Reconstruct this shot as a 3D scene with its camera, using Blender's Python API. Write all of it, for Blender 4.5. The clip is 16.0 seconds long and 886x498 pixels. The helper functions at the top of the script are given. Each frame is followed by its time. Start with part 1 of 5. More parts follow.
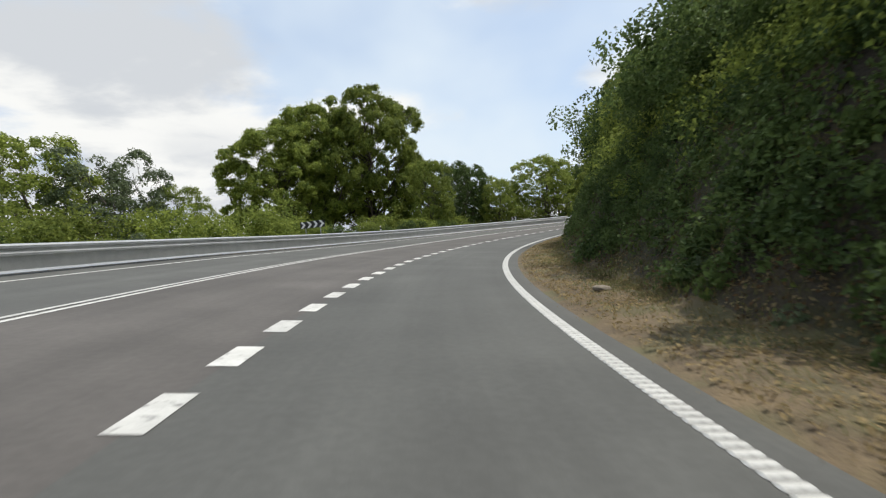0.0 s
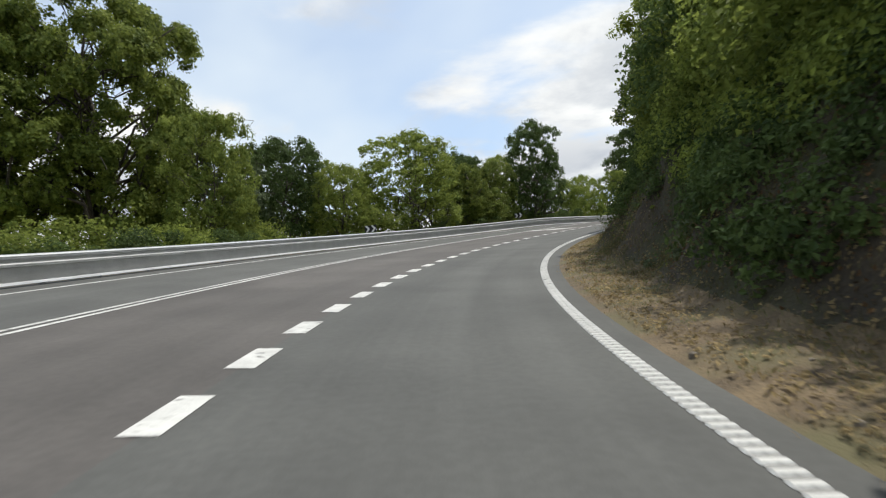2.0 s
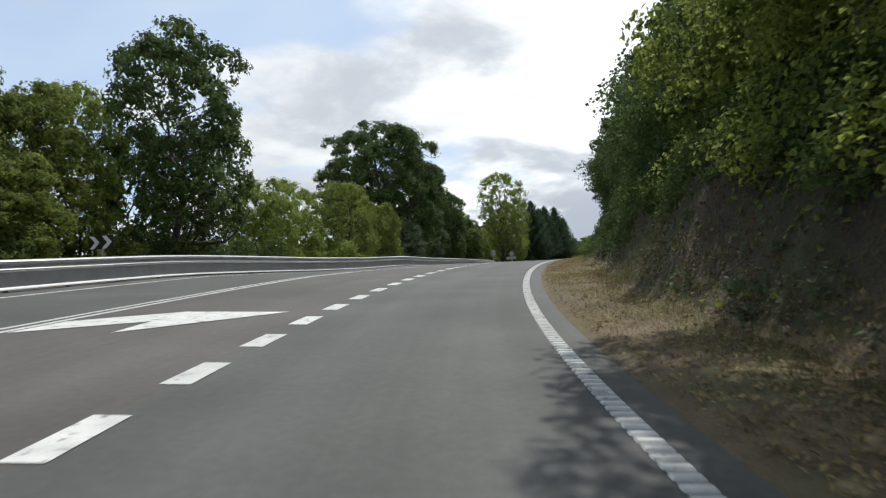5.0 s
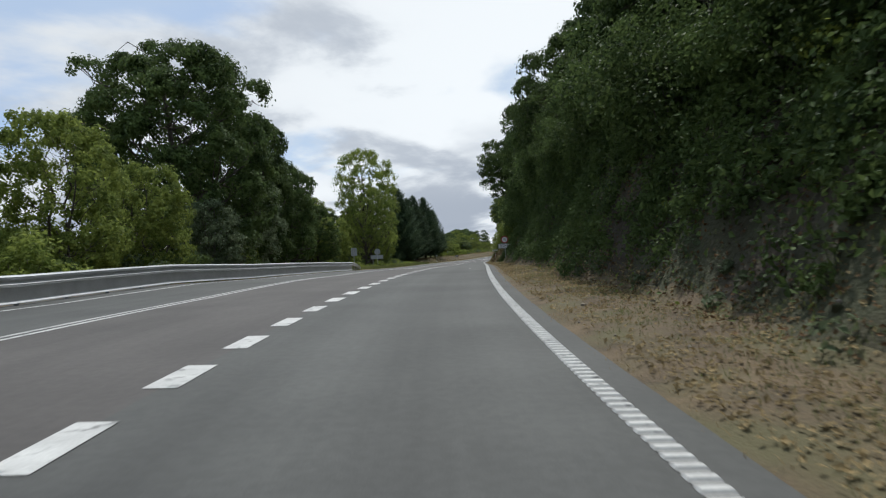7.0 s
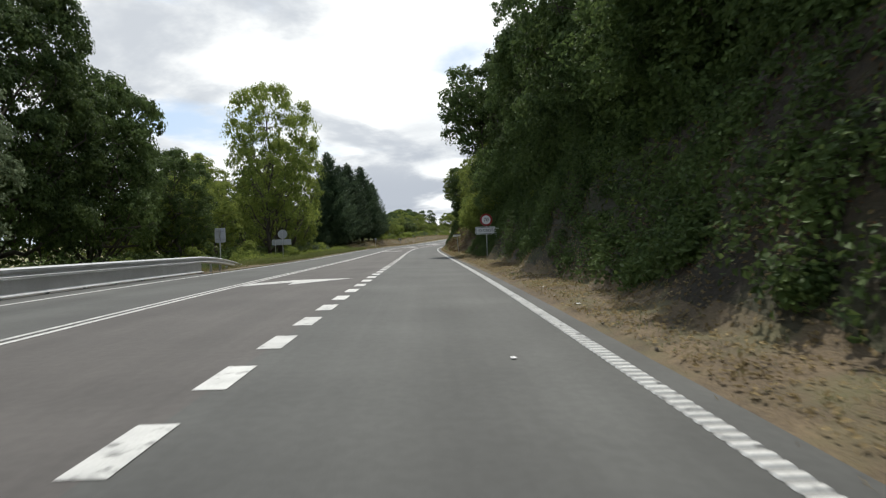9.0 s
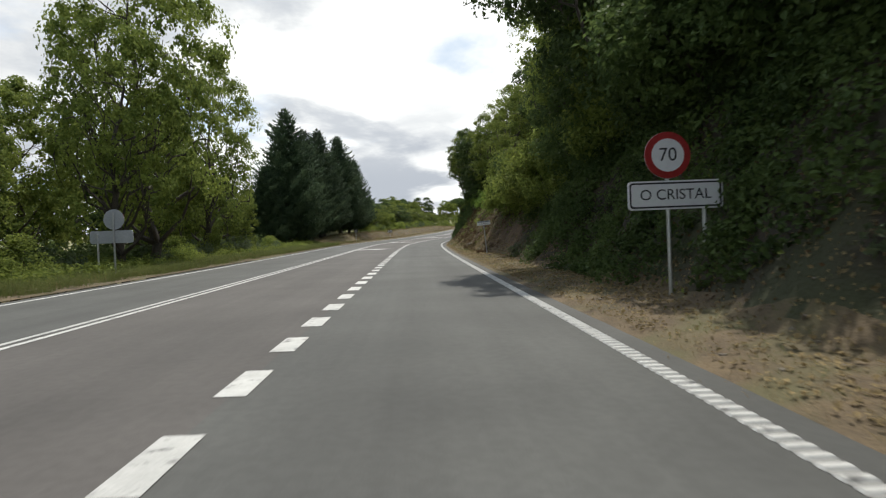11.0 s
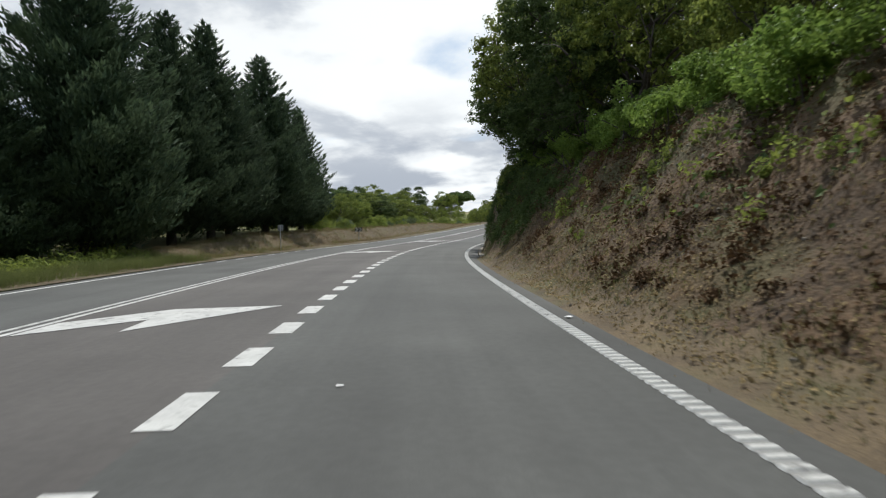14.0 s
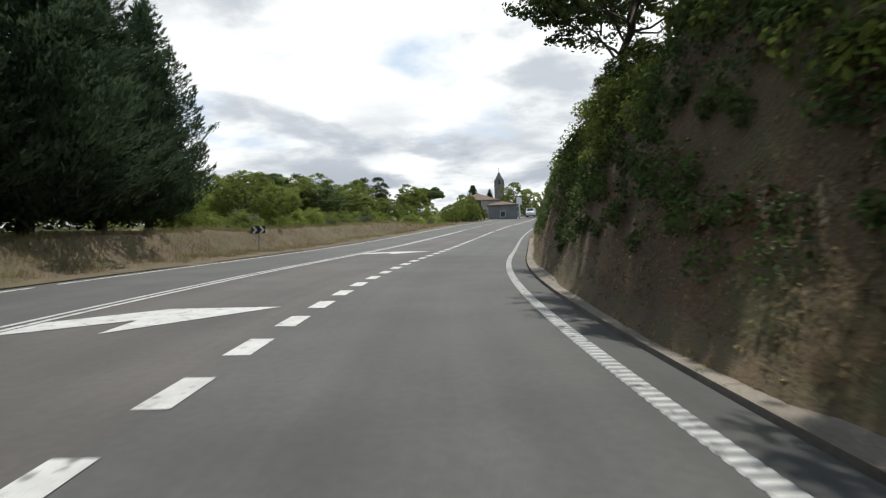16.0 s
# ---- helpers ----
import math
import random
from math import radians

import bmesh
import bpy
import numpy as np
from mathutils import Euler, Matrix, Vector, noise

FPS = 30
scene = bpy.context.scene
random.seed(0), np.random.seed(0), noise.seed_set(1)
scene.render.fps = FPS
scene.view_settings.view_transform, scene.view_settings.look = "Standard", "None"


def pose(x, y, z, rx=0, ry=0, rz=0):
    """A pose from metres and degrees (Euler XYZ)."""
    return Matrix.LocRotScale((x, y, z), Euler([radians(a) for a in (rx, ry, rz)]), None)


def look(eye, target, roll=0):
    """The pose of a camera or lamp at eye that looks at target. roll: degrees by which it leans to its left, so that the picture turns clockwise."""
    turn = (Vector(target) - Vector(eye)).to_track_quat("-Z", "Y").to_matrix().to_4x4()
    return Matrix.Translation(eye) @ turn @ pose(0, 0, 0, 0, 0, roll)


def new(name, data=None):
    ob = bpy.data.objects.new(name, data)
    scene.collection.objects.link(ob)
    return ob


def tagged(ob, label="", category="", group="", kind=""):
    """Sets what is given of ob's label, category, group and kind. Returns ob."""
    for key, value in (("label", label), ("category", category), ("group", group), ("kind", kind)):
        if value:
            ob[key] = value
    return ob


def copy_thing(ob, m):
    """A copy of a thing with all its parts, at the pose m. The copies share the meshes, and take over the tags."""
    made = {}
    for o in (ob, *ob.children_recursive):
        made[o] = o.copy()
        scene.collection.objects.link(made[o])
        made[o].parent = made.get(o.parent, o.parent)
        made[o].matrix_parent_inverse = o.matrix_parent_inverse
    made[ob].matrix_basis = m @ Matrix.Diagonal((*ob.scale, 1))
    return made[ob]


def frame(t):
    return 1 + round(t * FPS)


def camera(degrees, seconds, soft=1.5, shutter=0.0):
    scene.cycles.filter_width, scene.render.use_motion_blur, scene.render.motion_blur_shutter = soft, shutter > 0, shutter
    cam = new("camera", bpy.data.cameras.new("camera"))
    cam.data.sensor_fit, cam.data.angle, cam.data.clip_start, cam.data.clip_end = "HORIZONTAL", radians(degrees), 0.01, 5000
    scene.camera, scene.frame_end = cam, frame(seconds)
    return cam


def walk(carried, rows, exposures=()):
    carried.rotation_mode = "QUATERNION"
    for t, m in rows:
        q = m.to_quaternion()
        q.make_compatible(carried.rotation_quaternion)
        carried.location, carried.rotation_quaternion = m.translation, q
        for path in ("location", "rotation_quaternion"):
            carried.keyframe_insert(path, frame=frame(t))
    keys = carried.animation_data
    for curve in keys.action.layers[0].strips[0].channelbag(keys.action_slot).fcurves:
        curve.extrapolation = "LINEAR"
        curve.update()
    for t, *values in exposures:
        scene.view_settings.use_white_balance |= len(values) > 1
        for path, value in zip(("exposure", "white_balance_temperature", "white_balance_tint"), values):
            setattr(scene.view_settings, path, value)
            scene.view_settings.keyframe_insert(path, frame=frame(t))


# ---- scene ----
cam = camera(72.28, 16.0, 1.2, 0.12)
# seconds; place; turn to the left of +y, upward tilt, lean
PATH = [
    (0, 1.984, -0.689, 1.129, -3.291, 2.504, -4.715),
    (0.5, 2.189, 8.153, 1.816, -5.654, 2.751, -4.504),
    (1, 3.019, 17.476, 2.539, -9.436, 2.625, -4.702),
    (1.5, 4.406, 25.506, 3.159, -14.105, 2.507, -4.744),
    (2, 6.140, 32.244, 3.686, -19.221, 2.572, -5.508),
    (2.5, 8.719, 39.482, 4.281, -23.406, 2.687, -4.876),
    (3, 11.361, 45.251, 4.791, -28.874, 3.282, -4.1),
    (3.5, 14.268, 50.434, 5.281, -33.812, 3.409, -3.944),
    (4, 18.401, 56.475, 5.881, -39.034, 3.591, -4.3),
    (4.5, 22.479, 61.375, 6.400, -43.706, 3.484, -3.336),
    (5, 26.354, 65.329, 6.847, -48.160, 3.769, -3.379),
    (5.5, 30.756, 69.236, 7.320, -52.227, 3.032, -3.372),
    (6, 35.404, 72.857, 7.794, -55.726, 3.035, -3.369),
    (6.5, 40.240, 76.412, 8.281, -58.761, 2.866, -3.374),
    (7, 45.130, 79.665, 8.717, -61.314, 2.381, -3.293),
    (7.5, 50.756, 83.067, 9.141, -62.869, 2.127, -2.463),
    (8, 57.274, 86.662, 9.538, -64.559, 1.345, -2.417),
    (8.5, 63.147, 89.723, 9.834, -65.811, 0.589, -2.357),
    (9, 69.629, 92.949, 10.100, -66.779, 0.371, -2.181),
    (9.5, 76.345, 96.215, 10.312, -67.325, -0.017, -2.039),
    (10, 83.089, 99.479, 10.489, -67.426, -0.207, -2.083),
    (10.5, 89.904, 102.673, 10.640, -67.369, -0.398, -2.168),
    (11, 96.919, 105.976, 10.778, -67.233, -0.407, -2.298),
    (11.5, 103.428, 109.056, 10.904, -67.427, -0.227, -2.188),
    (12, 110.365, 112.344, 11.034, -67.829, -0.268, -1.845),
    (12.5, 116.706, 115.280, 11.157, -68.003, -0.338, -2.026),
    (13, 123.889, 118.613, 11.307, -67.989, -0.313, -2.364),
    (13.5, 130.414, 121.624, 11.453, -67.957, -0.311, -2.281),
    (14, 137.675, 124.951, 11.625, -68.268, -0.371, -1.894),
    (14.5, 143.944, 127.754, 11.780, -68.731, -0.340, -1.861),
    (15, 151.156, 130.914, 11.964, -69.382, -0.351, -1.592),
    (15.5, 157.460, 133.560, 12.127, -70.232, -0.312, -1.515),
    (16, 164.752, 136.416, 12.318, -71.825, -0.270, -1.790),
]
walk(cam, [(t, pose(x, y, z, 90 + pitch, 0, yaw) @ pose(0, 0, 0, 0, 0, lean)) for t, x, y, z, yaw, pitch, lean in PATH],
     [(0.0, 0.06, 6650, 8), (2.0, 0.06, 6600, 8), (4.5, 0.0, 6400, 8), (7.0, -0.3, 6150, 8), (8.0, -0.08, 6550, 8), (9.0, 0.0, 6500, 8), (11.5, 0.0, 6600, 8), (12.0, 0.0, 6500, 8), (13.0, -0.22, 6250, 8), (13.5, -0.24, 6300, 8), (14.5, -0.1, 6350, 8), (16.0, -0.1, 6450, 8)])

# the road's line: curvature, grade, crossfall and extra tilt of the left half along its length
K_S = [-10, 2, 14, 26, 38, 50, 62, 74, 86, 98, 110, 122, 134, 146, 158, 170, 182, 194, 206, 218, 230, 242, 254, 264, 275, 290, 320, 360, 460]
K_V = [0.0016537, 0.0053109, 0.0087067, 0.010561, 0.011292, 0.013205, 0.013749, 0.011977, 0.0090832, 0.006546, 0.0044615, 0.0017165, -4.1393e-05, -0.00027739, -0.00018667, -0.00016851, 6.1552e-05, 0.00047482, 0.00088795, 0.0021482, 0.0051348, 0.0071803, 0.0081115, -0.0012, 0.0012, 0.003, 0.0002, -0.0001, -0.0001]
G_S = [-10, 10, 30, 50, 70, 90, 110, 130, 150, 170, 190, 210, 230, 250, 270, 300, 340, 400, 460]
G_V = [4.4346, 4.3517, 4.1787, 4.5829, 4.4563, 4.4652, 2.722, 1.4992, 0.99136, 0.96708, 1.1818, 1.3591, 1.4144, 1.7374, 2.3606, 3.6, 3.2, 5, 5]
B_S = [-10, 25, 60, 95, 107, 114, 122, 130, 165, 200, 235, 300]
B_V = [4.8814, 4.3773, 3.6071, 2.9842, 2.3748, 2.0193, 1.613, 1.2067, 0.75784, 0.86745, 1.1582, 1.5]
C_V = [0.94128, 1.6537, 1.5956, 0.8, -0.8, -0.9, 0, -0.38249, -0.18915, -0.027374, 0.25276, 0.4]

# ---------------------------------------------------------------- light
world = bpy.data.worlds.new("world")
scene.world = world
world.use_nodes = True
SUN_AZ, SUN_EL = 78.0, 65.0      # clockwise from +y, and above the horizon


def build_world():
    """Clear sky under a thin streaky veil, with heaped clouds that thicken towards the sun and the horizon."""
    nt = world.node_tree
    nt.nodes.clear()
    N, L = nt.nodes.new, nt.links.new

    def math_node(op, a, b, c=None, clamp=False):
        q = N("ShaderNodeMath")
        q.operation, q.use_clamp = op, clamp
        for k, v in enumerate((a, b, c)):
            if v is None:
                continue
            if isinstance(v, (int, float)):
                q.inputs[k].default_value = v
            else:
                L(v, q.inputs[k])
        return q.outputs[0]

    def cloud_noise(vec, scale, detail, rough, shift, stretch=(1, 1, 1), turn=0.0, twist=0.0):
        mp, nz = N("ShaderNodeMapping"), N("ShaderNodeTexNoise")
        mp.inputs["Location"].default_value, mp.inputs["Scale"].default_value, mp.inputs["Rotation"].default_value = shift, stretch, (0, 0, radians(turn))
        nz.inputs["Scale"].default_value, nz.inputs["Detail"].default_value, nz.inputs["Roughness"].default_value, nz.inputs["Distortion"].default_value = scale, detail, rough, twist
        L(vec, mp.inputs["Vector"]); L(mp.outputs[0], nz.inputs["Vector"])
        return nz.outputs["Fac"]

    def step(v, lo, hi, out_lo=0.0, out_hi=1.0):
        q = N("ShaderNodeMapRange")
        q.interpolation_type = "SMOOTHSTEP"
        q.inputs["From Min"].default_value, q.inputs["From Max"].default_value, q.inputs["To Min"].default_value, q.inputs["To Max"].default_value = lo, hi, out_lo, out_hi
        L(v, q.inputs["Value"])
        return q.outputs[0]

    def blend(f, a, b):
        q = N("ShaderNodeMix")
        q.data_type = "RGBA"
        L(f, q.inputs["Factor"])
        for key, v in (("A", a), ("B", b)):
            if isinstance(v, tuple):
                q.inputs[key].default_value = (*v, 1)
            else:
                L(v, q.inputs[key])
        return q.outputs["Result"]

    out, bg = N("ShaderNodeOutputWorld"), N("ShaderNodeBackground")
    sky = N("ShaderNodeTexSky")
    sky.sky_type, sky.sun_disc = "NISHITA", False
    sky.sun_elevation, sky.sun_rotation = radians(SUN_EL), radians(SUN_AZ)
    sky.air_density, sky.dust_density, sky.ozone_density = 1.0, 1.2, 1.4
    co, sep = N("ShaderNodeTexCoord"), N("ShaderNodeSeparateXYZ")
    L(co.outputs["Generated"], sep.inputs[0])
    z = math_node("MAXIMUM", sep.outputs["Z"], 0.0)
    # a flat deck: direction divided by its height
    add = math_node("ADD", z, 0.16)
    deck = N("ShaderNodeCombineXYZ")
    L(math_node("DIVIDE", sep.outputs["X"], add), deck.inputs[0]); L(math_node("DIVIDE", sep.outputs["Y"], add), deck.inputs[1])
    vec = deck.outputs[0]
    # how far the view leans towards the sun
    toward = math_node("ADD", math_node("MULTIPLY", sep.outputs["X"], math.sin(radians(SUN_AZ))), math_node("MULTIPLY", sep.outputs["Y"], math.cos(radians(SUN_AZ))))
    sunny = step(toward, 0.45, 1.0)
    # veil of ice cloud, drawn out in streaks
    veil = step(cloud_noise(vec, 0.55, 5, 0.5, VEIL_SHIFT, (1.0, 0.32, 1), 25, 0.6), 0.36, 0.60, 0.26, 1.0)
    veil = math_node("MAXIMUM", veil, math_node("MULTIPLY", sunny, 0.85))
    clear = N("ShaderNodeMix"); clear.data_type, clear.blend_type = "RGBA", "MULTIPLY"
    clear.inputs["Factor"].default_value = 1.0
    L(sky.outputs[0], clear.inputs["A"]); clear.inputs["B"].default_value = (1.15, 1.25, 1.38, 1)
    high = blend(veil, clear.outputs["Result"], (6.1, 6.9, 7.8))
    # heaped clouds
    heap = cloud_noise(vec, 0.95, 8, 0.52, HEAP_SHIFT, twist=0.15)
    heap = math_node("ADD", heap, math_node("MULTIPLY", sunny, 0.15))
    west = math_node("ADD", math_node("MULTIPLY", sep.outputs["X"], -0.64), math_node("MULTIPLY", sep.outputs["Y"], 0.77))
    heap = math_node("ADD", heap, step(west, 0.74, 1.0, 0.0, 0.13))
    heap = math_node("ADD", heap, step(z, 0.05, 0.36, 0.06, -0.03))
    cover = step(heap, 0.475, 0.585)
    lit = cloud_noise(vec, 1.5, 7, 0.55, (HEAP_SHIFT[0] + 0.13, HEAP_SHIFT[1] + 0.09, 0.0), twist=0.2)
    bright = blend(step(lit, 0.40, 0.56), (5.2, 5.45, 5.9), (7.5, 7.55, 7.6))
    glare = blend(step(lit, 0.34, 0.5), (5.4, 5.7, 6.2), (9.6, 9.7, 9.7))
    body = blend(sunny, bright, glare)
    # grey layered undersides low over the horizon
    flat = step(cloud_noise(vec, 0.9, 7, 0.55, (7.3, 2.1, 0), (1, 1, 1), SUN_AZ, 0.3), 0.44, 0.60)
    low = math_node("MULTIPLY", flat, step(z, 0.10, 0.30, 0.95, 0.0))
    body = blend(low, body, (4.0, 4.35, 5.0))
    L(blend(cover, high, body), bg.inputs["Color"])
    bg.inputs["Strength"].default_value = SKY
    L(bg.outputs[0], out.inputs["Surface"])


VEIL_SHIFT, HEAP_SHIFT = (0.4, 1.3, 0), (2.2, 0.7, 0)
SKY = 0.122
build_world()
lamp = bpy.data.lights.new("sun", "SUN")
lamp.energy, lamp.angle, lamp.color = 4.6, radians(0.6), (1.0, 0.95, 0.87)
sun = new("sun", lamp)
az, el = radians(SUN_AZ), radians(SUN_EL)
sun.matrix_world = look((math.sin(az) * math.cos(el) * 300, math.cos(az) * math.cos(el) * 300, math.sin(el) * 300), (0, 0, 0))

# ---------------------------------------------------------------- materials


def material(name, dark, light, scale=4.0, rough=0.85, fine=60.0, bump=0.3, bump_dist=0.01, spots=None, spot_scale=0.6, spot_lo=0.55, spot_hi=0.7, metal=0.0, rand=0.0, mid=None):
    """Two-scale noise between two colours, an optional third colour in patches, fine relief."""
    m = bpy.data.materials.new(name)
    m.use_nodes = True
    nt = m.node_tree
    N, L = nt.nodes.new, nt.links.new
    b = nt.nodes["Principled BSDF"]
    b.inputs["Roughness"].default_value, b.inputs["Metallic"].default_value = rough, metal
    co = N("ShaderNodeTexCoord")
    a, f = N("ShaderNodeTexNoise"), N("ShaderNodeTexNoise")
    a.inputs["Scale"].default_value, a.inputs["Detail"].default_value = scale, 5
    f.inputs["Scale"].default_value, f.inputs["Detail"].default_value = fine, 3
    for q in (a, f):
        L(co.outputs["Object"], q.inputs["Vector"])
    mixn = N("ShaderNodeMix"); mixn.data_type = "FLOAT"; mixn.inputs["Factor"].default_value = 0.45
    L(a.outputs["Fac"], mixn.inputs["A"]); L(f.outputs["Fac"], mixn.inputs["B"])
    ramp = N("ShaderNodeValToRGB")
    ramp.color_ramp.elements[0].position, ramp.color_ramp.elements[0].color = 0.33, (*dark, 1)
    ramp.color_ramp.elements[1].position, ramp.color_ramp.elements[1].color = 0.67, (*light, 1)
    if mid:
        e = ramp.color_ramp.elements.new(0.5)
        e.color = (*mid, 1)
    L(mixn.outputs["Result"], ramp.inputs[0])
    col = ramp.outputs[0]
    if spots:
        s, r, x = N("ShaderNodeTexNoise"), N("ShaderNodeValToRGB"), N("ShaderNodeMix")
        s.inputs["Scale"].default_value, s.inputs["Detail"].default_value = spot_scale, 6
        L(co.outputs["Object"], s.inputs["Vector"])
        r.color_ramp.elements[0].position, r.color_ramp.elements[1].position = spot_lo, spot_hi
        L(s.outputs["Fac"], r.inputs[0])
        x.data_type = "RGBA"
        L(r.outputs[0], x.inputs["Factor"]); L(col, x.inputs["A"]); x.inputs["B"].default_value = (*spots, 1)
        col = x.outputs["Result"]
    if rand:
        oi, hs, mr = N("ShaderNodeObjectInfo"), N("ShaderNodeHueSaturation"), N("ShaderNodeMapRange")
        mr.inputs["To Min"].default_value, mr.inputs["To Max"].default_value = 1 - rand, 1 + rand
        L(oi.outputs["Random"], mr.inputs["Value"]); L(mr.outputs[0], hs.inputs["Value"]); L(col, hs.inputs["Color"])
        col = hs.outputs[0]
    L(col, b.inputs["Base Color"])
    bp = N("ShaderNodeBump"); bp.inputs["Strength"].default_value, bp.inputs["Distance"].default_value = bump, bump_dist
    L(mixn.outputs["Result"], bp.inputs["Height"]); L(bp.outputs[0], b.inputs["Normal"])
    return m


def leaf_material(name, dark, light, trans=0.35, rough=0.68):
    """Leaves: colour by leaf and by plant, some light passing through."""
    m = bpy.data.materials.new(name)
    m.use_nodes = True
    nt = m.node_tree
    N, L = nt.nodes.new, nt.links.new
    b, out = nt.nodes["Principled BSDF"], nt.nodes["Material Output"]
    geo, oi = N("ShaderNodeNewGeometry"), N("ShaderNodeObjectInfo")
    co, nz = N("ShaderNodeTexCoord"), N("ShaderNodeTexNoise")
    nz.inputs["Scale"].default_value, nz.inputs["Detail"].default_value = 0.9, 3
    L(co.outputs["Object"], nz.inputs["Vector"])
    m1 = N("ShaderNodeMath"); m1.operation = "MULTIPLY_ADD"; m1.inputs[1].default_value = 0.45
    L(geo.outputs["Random Per Island"], m1.inputs[0]); 
    m2 = N("ShaderNodeMath"); m2.operation = "MULTIPLY_ADD"; m2.inputs[1].default_value = 1.7; m2.inputs[2].default_value = -0.62
    L(nz.outputs["Fac"], m2.inputs[0]); L(m2.outputs[0], m1.inputs[2])
    mx = N("ShaderNodeMix"); mx.data_type = "RGBA"; mx.clamp_factor = True
    L(m1.outputs[0], mx.inputs["Factor"]); mx.inputs["A"].default_value, mx.inputs["B"].default_value = (*dark, 1), (*light, 1)
    hs, mr = N("ShaderNodeHueSaturation"), N("ShaderNodeMapRange")
    mr.inputs["To Min"].default_value, mr.inputs["To Max"].default_value = 0.8, 1.2
    L(oi.outputs["Random"], mr.inputs["Value"]); L(mr.outputs[0], hs.inputs["Value"]); L(mx.outputs["Result"], hs.inputs["Color"])
    L(hs.outputs[0], b.inputs["Base Color"])
    b.inputs["Roughness"].default_value, b.inputs["Specular IOR Level"].default_value = rough, 0.22
    tr, ms = N("ShaderNodeBsdfTranslucent"), N("ShaderNodeMixShader")
    gm = N("ShaderNodeGamma"); gm.inputs["Gamma"].default_value = 0.78
    L(hs.outputs[0], gm.inputs["Color"]); L(gm.outputs[0], tr.inputs["Color"])
    ms.inputs[0].default_value = trans
    L(b.outputs[0], ms.inputs[1]); L(tr.outputs[0], ms.inputs[2]); L(ms.outputs[0], out.inputs["Surface"])
    return m




def asphalt(name, dark, light, patch):
    """Worn asphalt: stone grain, patches, and polished or dusty bands that run along the lanes."""
    m = material(name, dark, light, scale=0.35, fine=90, rough=0.82, bump=0.35, bump_dist=0.004, spots=patch, spot_scale=0.12, spot_lo=0.52, spot_hi=0.75)
    nt = m.node_tree
    N, L = nt.nodes.new, nt.links.new
    b = nt.nodes["Principled BSDF"]
    src = b.inputs["Base Color"].links[0].from_socket
    uv = N("ShaderNodeUVMap"); uv.uv_map = "lanes"
    fac = None
    for sx, sy, det, lo, hi, amt in ((1.1, 0.030, 4, 0.35, 0.65, 0.14), (9.0, 0.10, 3, 0.3, 0.7, 0.035), (0.5, 0.5, 8, 0.35, 0.65, 0.10), (9.0, 9.0, 2, 0.4, 0.6, 0.06)):
        mp, nz, mr = N("ShaderNodeMapping"), N("ShaderNodeTexNoise"), N("ShaderNodeMapRange")
        mp.inputs["Scale"].default_value = (sx, sy, 1)
        nz.inputs["Scale"].default_value, nz.inputs["Detail"].default_value = 1.0, det
        L(uv.outputs[0], mp.inputs["Vector"]); L(mp.outputs[0], nz.inputs["Vector"]); L(nz.outputs["Fac"], mr.inputs["Value"])
        mr.inputs["From Min"].default_value, mr.inputs["From Max"].default_value = lo, hi
        mr.inputs["To Min"].default_value, mr.inputs["To Max"].default_value = 1 - amt, 1 + amt
        if fac is None:
            fac = mr.outputs[0]
        else:
            mu = N("ShaderNodeMath"); mu.operation = "MULTIPLY"
            L(fac, mu.inputs[0]); L(mr.outputs[0], mu.inputs[1])
            fac = mu.outputs[0]
    hs = N("ShaderNodeHueSaturation")
    L(src, hs.inputs["Color"]); L(fac, hs.inputs["Value"]); L(hs.outputs[0], b.inputs["Base Color"])
    return m


M_ASPHALT = asphalt("asphalt", (0.044, 0.045, 0.043), (0.073, 0.074, 0.070), (0.039, 0.040, 0.038))
M_ASPHALT_RED = asphalt("asphalt_worn_brown", (0.051, 0.046, 0.043), (0.079, 0.072, 0.068), (0.045, 0.041, 0.039))
M_PAINT = material("road_paint_white", (0.36, 0.36, 0.35), (0.56, 0.56, 0.54), scale=3, fine=50, rough=0.6, bump=0.3, bump_dist=0.003, spots=(0.15, 0.15, 0.145), spot_scale=7, spot_lo=0.58, spot_hi=0.70, rand=0.08)
M_PAINT_DULL = material("road_paint_dirty", (0.15, 0.15, 0.145), (0.26, 0.26, 0.25), scale=2, fine=40, rough=0.7, bump=0.3, bump_dist=0.003)
M_STEEL = material("galvanised_steel", (0.48, 0.49, 0.50), (0.62, 0.63, 0.64), scale=2.0, fine=25, rough=0.36, metal=0.95, bump=0.1, bump_dist=0.002)
M_STEEL_DULL = material("weathered_zinc", (0.26, 0.27, 0.28), (0.42, 0.43, 0.44), scale=2.0, fine=30, rough=0.6, metal=0.5, bump=0.1, bump_dist=0.002)
M_ALU = material("bare_aluminium", (0.34, 0.36, 0.39), (0.46, 0.48, 0.51), scale=1.2, fine=14, rough=0.5, metal=0.2, bump=0.05)
M_CONCRETE = material("concrete", (0.10, 0.085, 0.068), (0.25, 0.22, 0.18), scale=1.5, fine=30, rough=0.9, bump=0.4, bump_dist=0.006)
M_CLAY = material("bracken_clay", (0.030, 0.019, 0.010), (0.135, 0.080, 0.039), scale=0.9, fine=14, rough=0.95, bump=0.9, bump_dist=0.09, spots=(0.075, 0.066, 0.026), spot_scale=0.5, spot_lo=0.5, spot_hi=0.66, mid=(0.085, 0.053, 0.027))
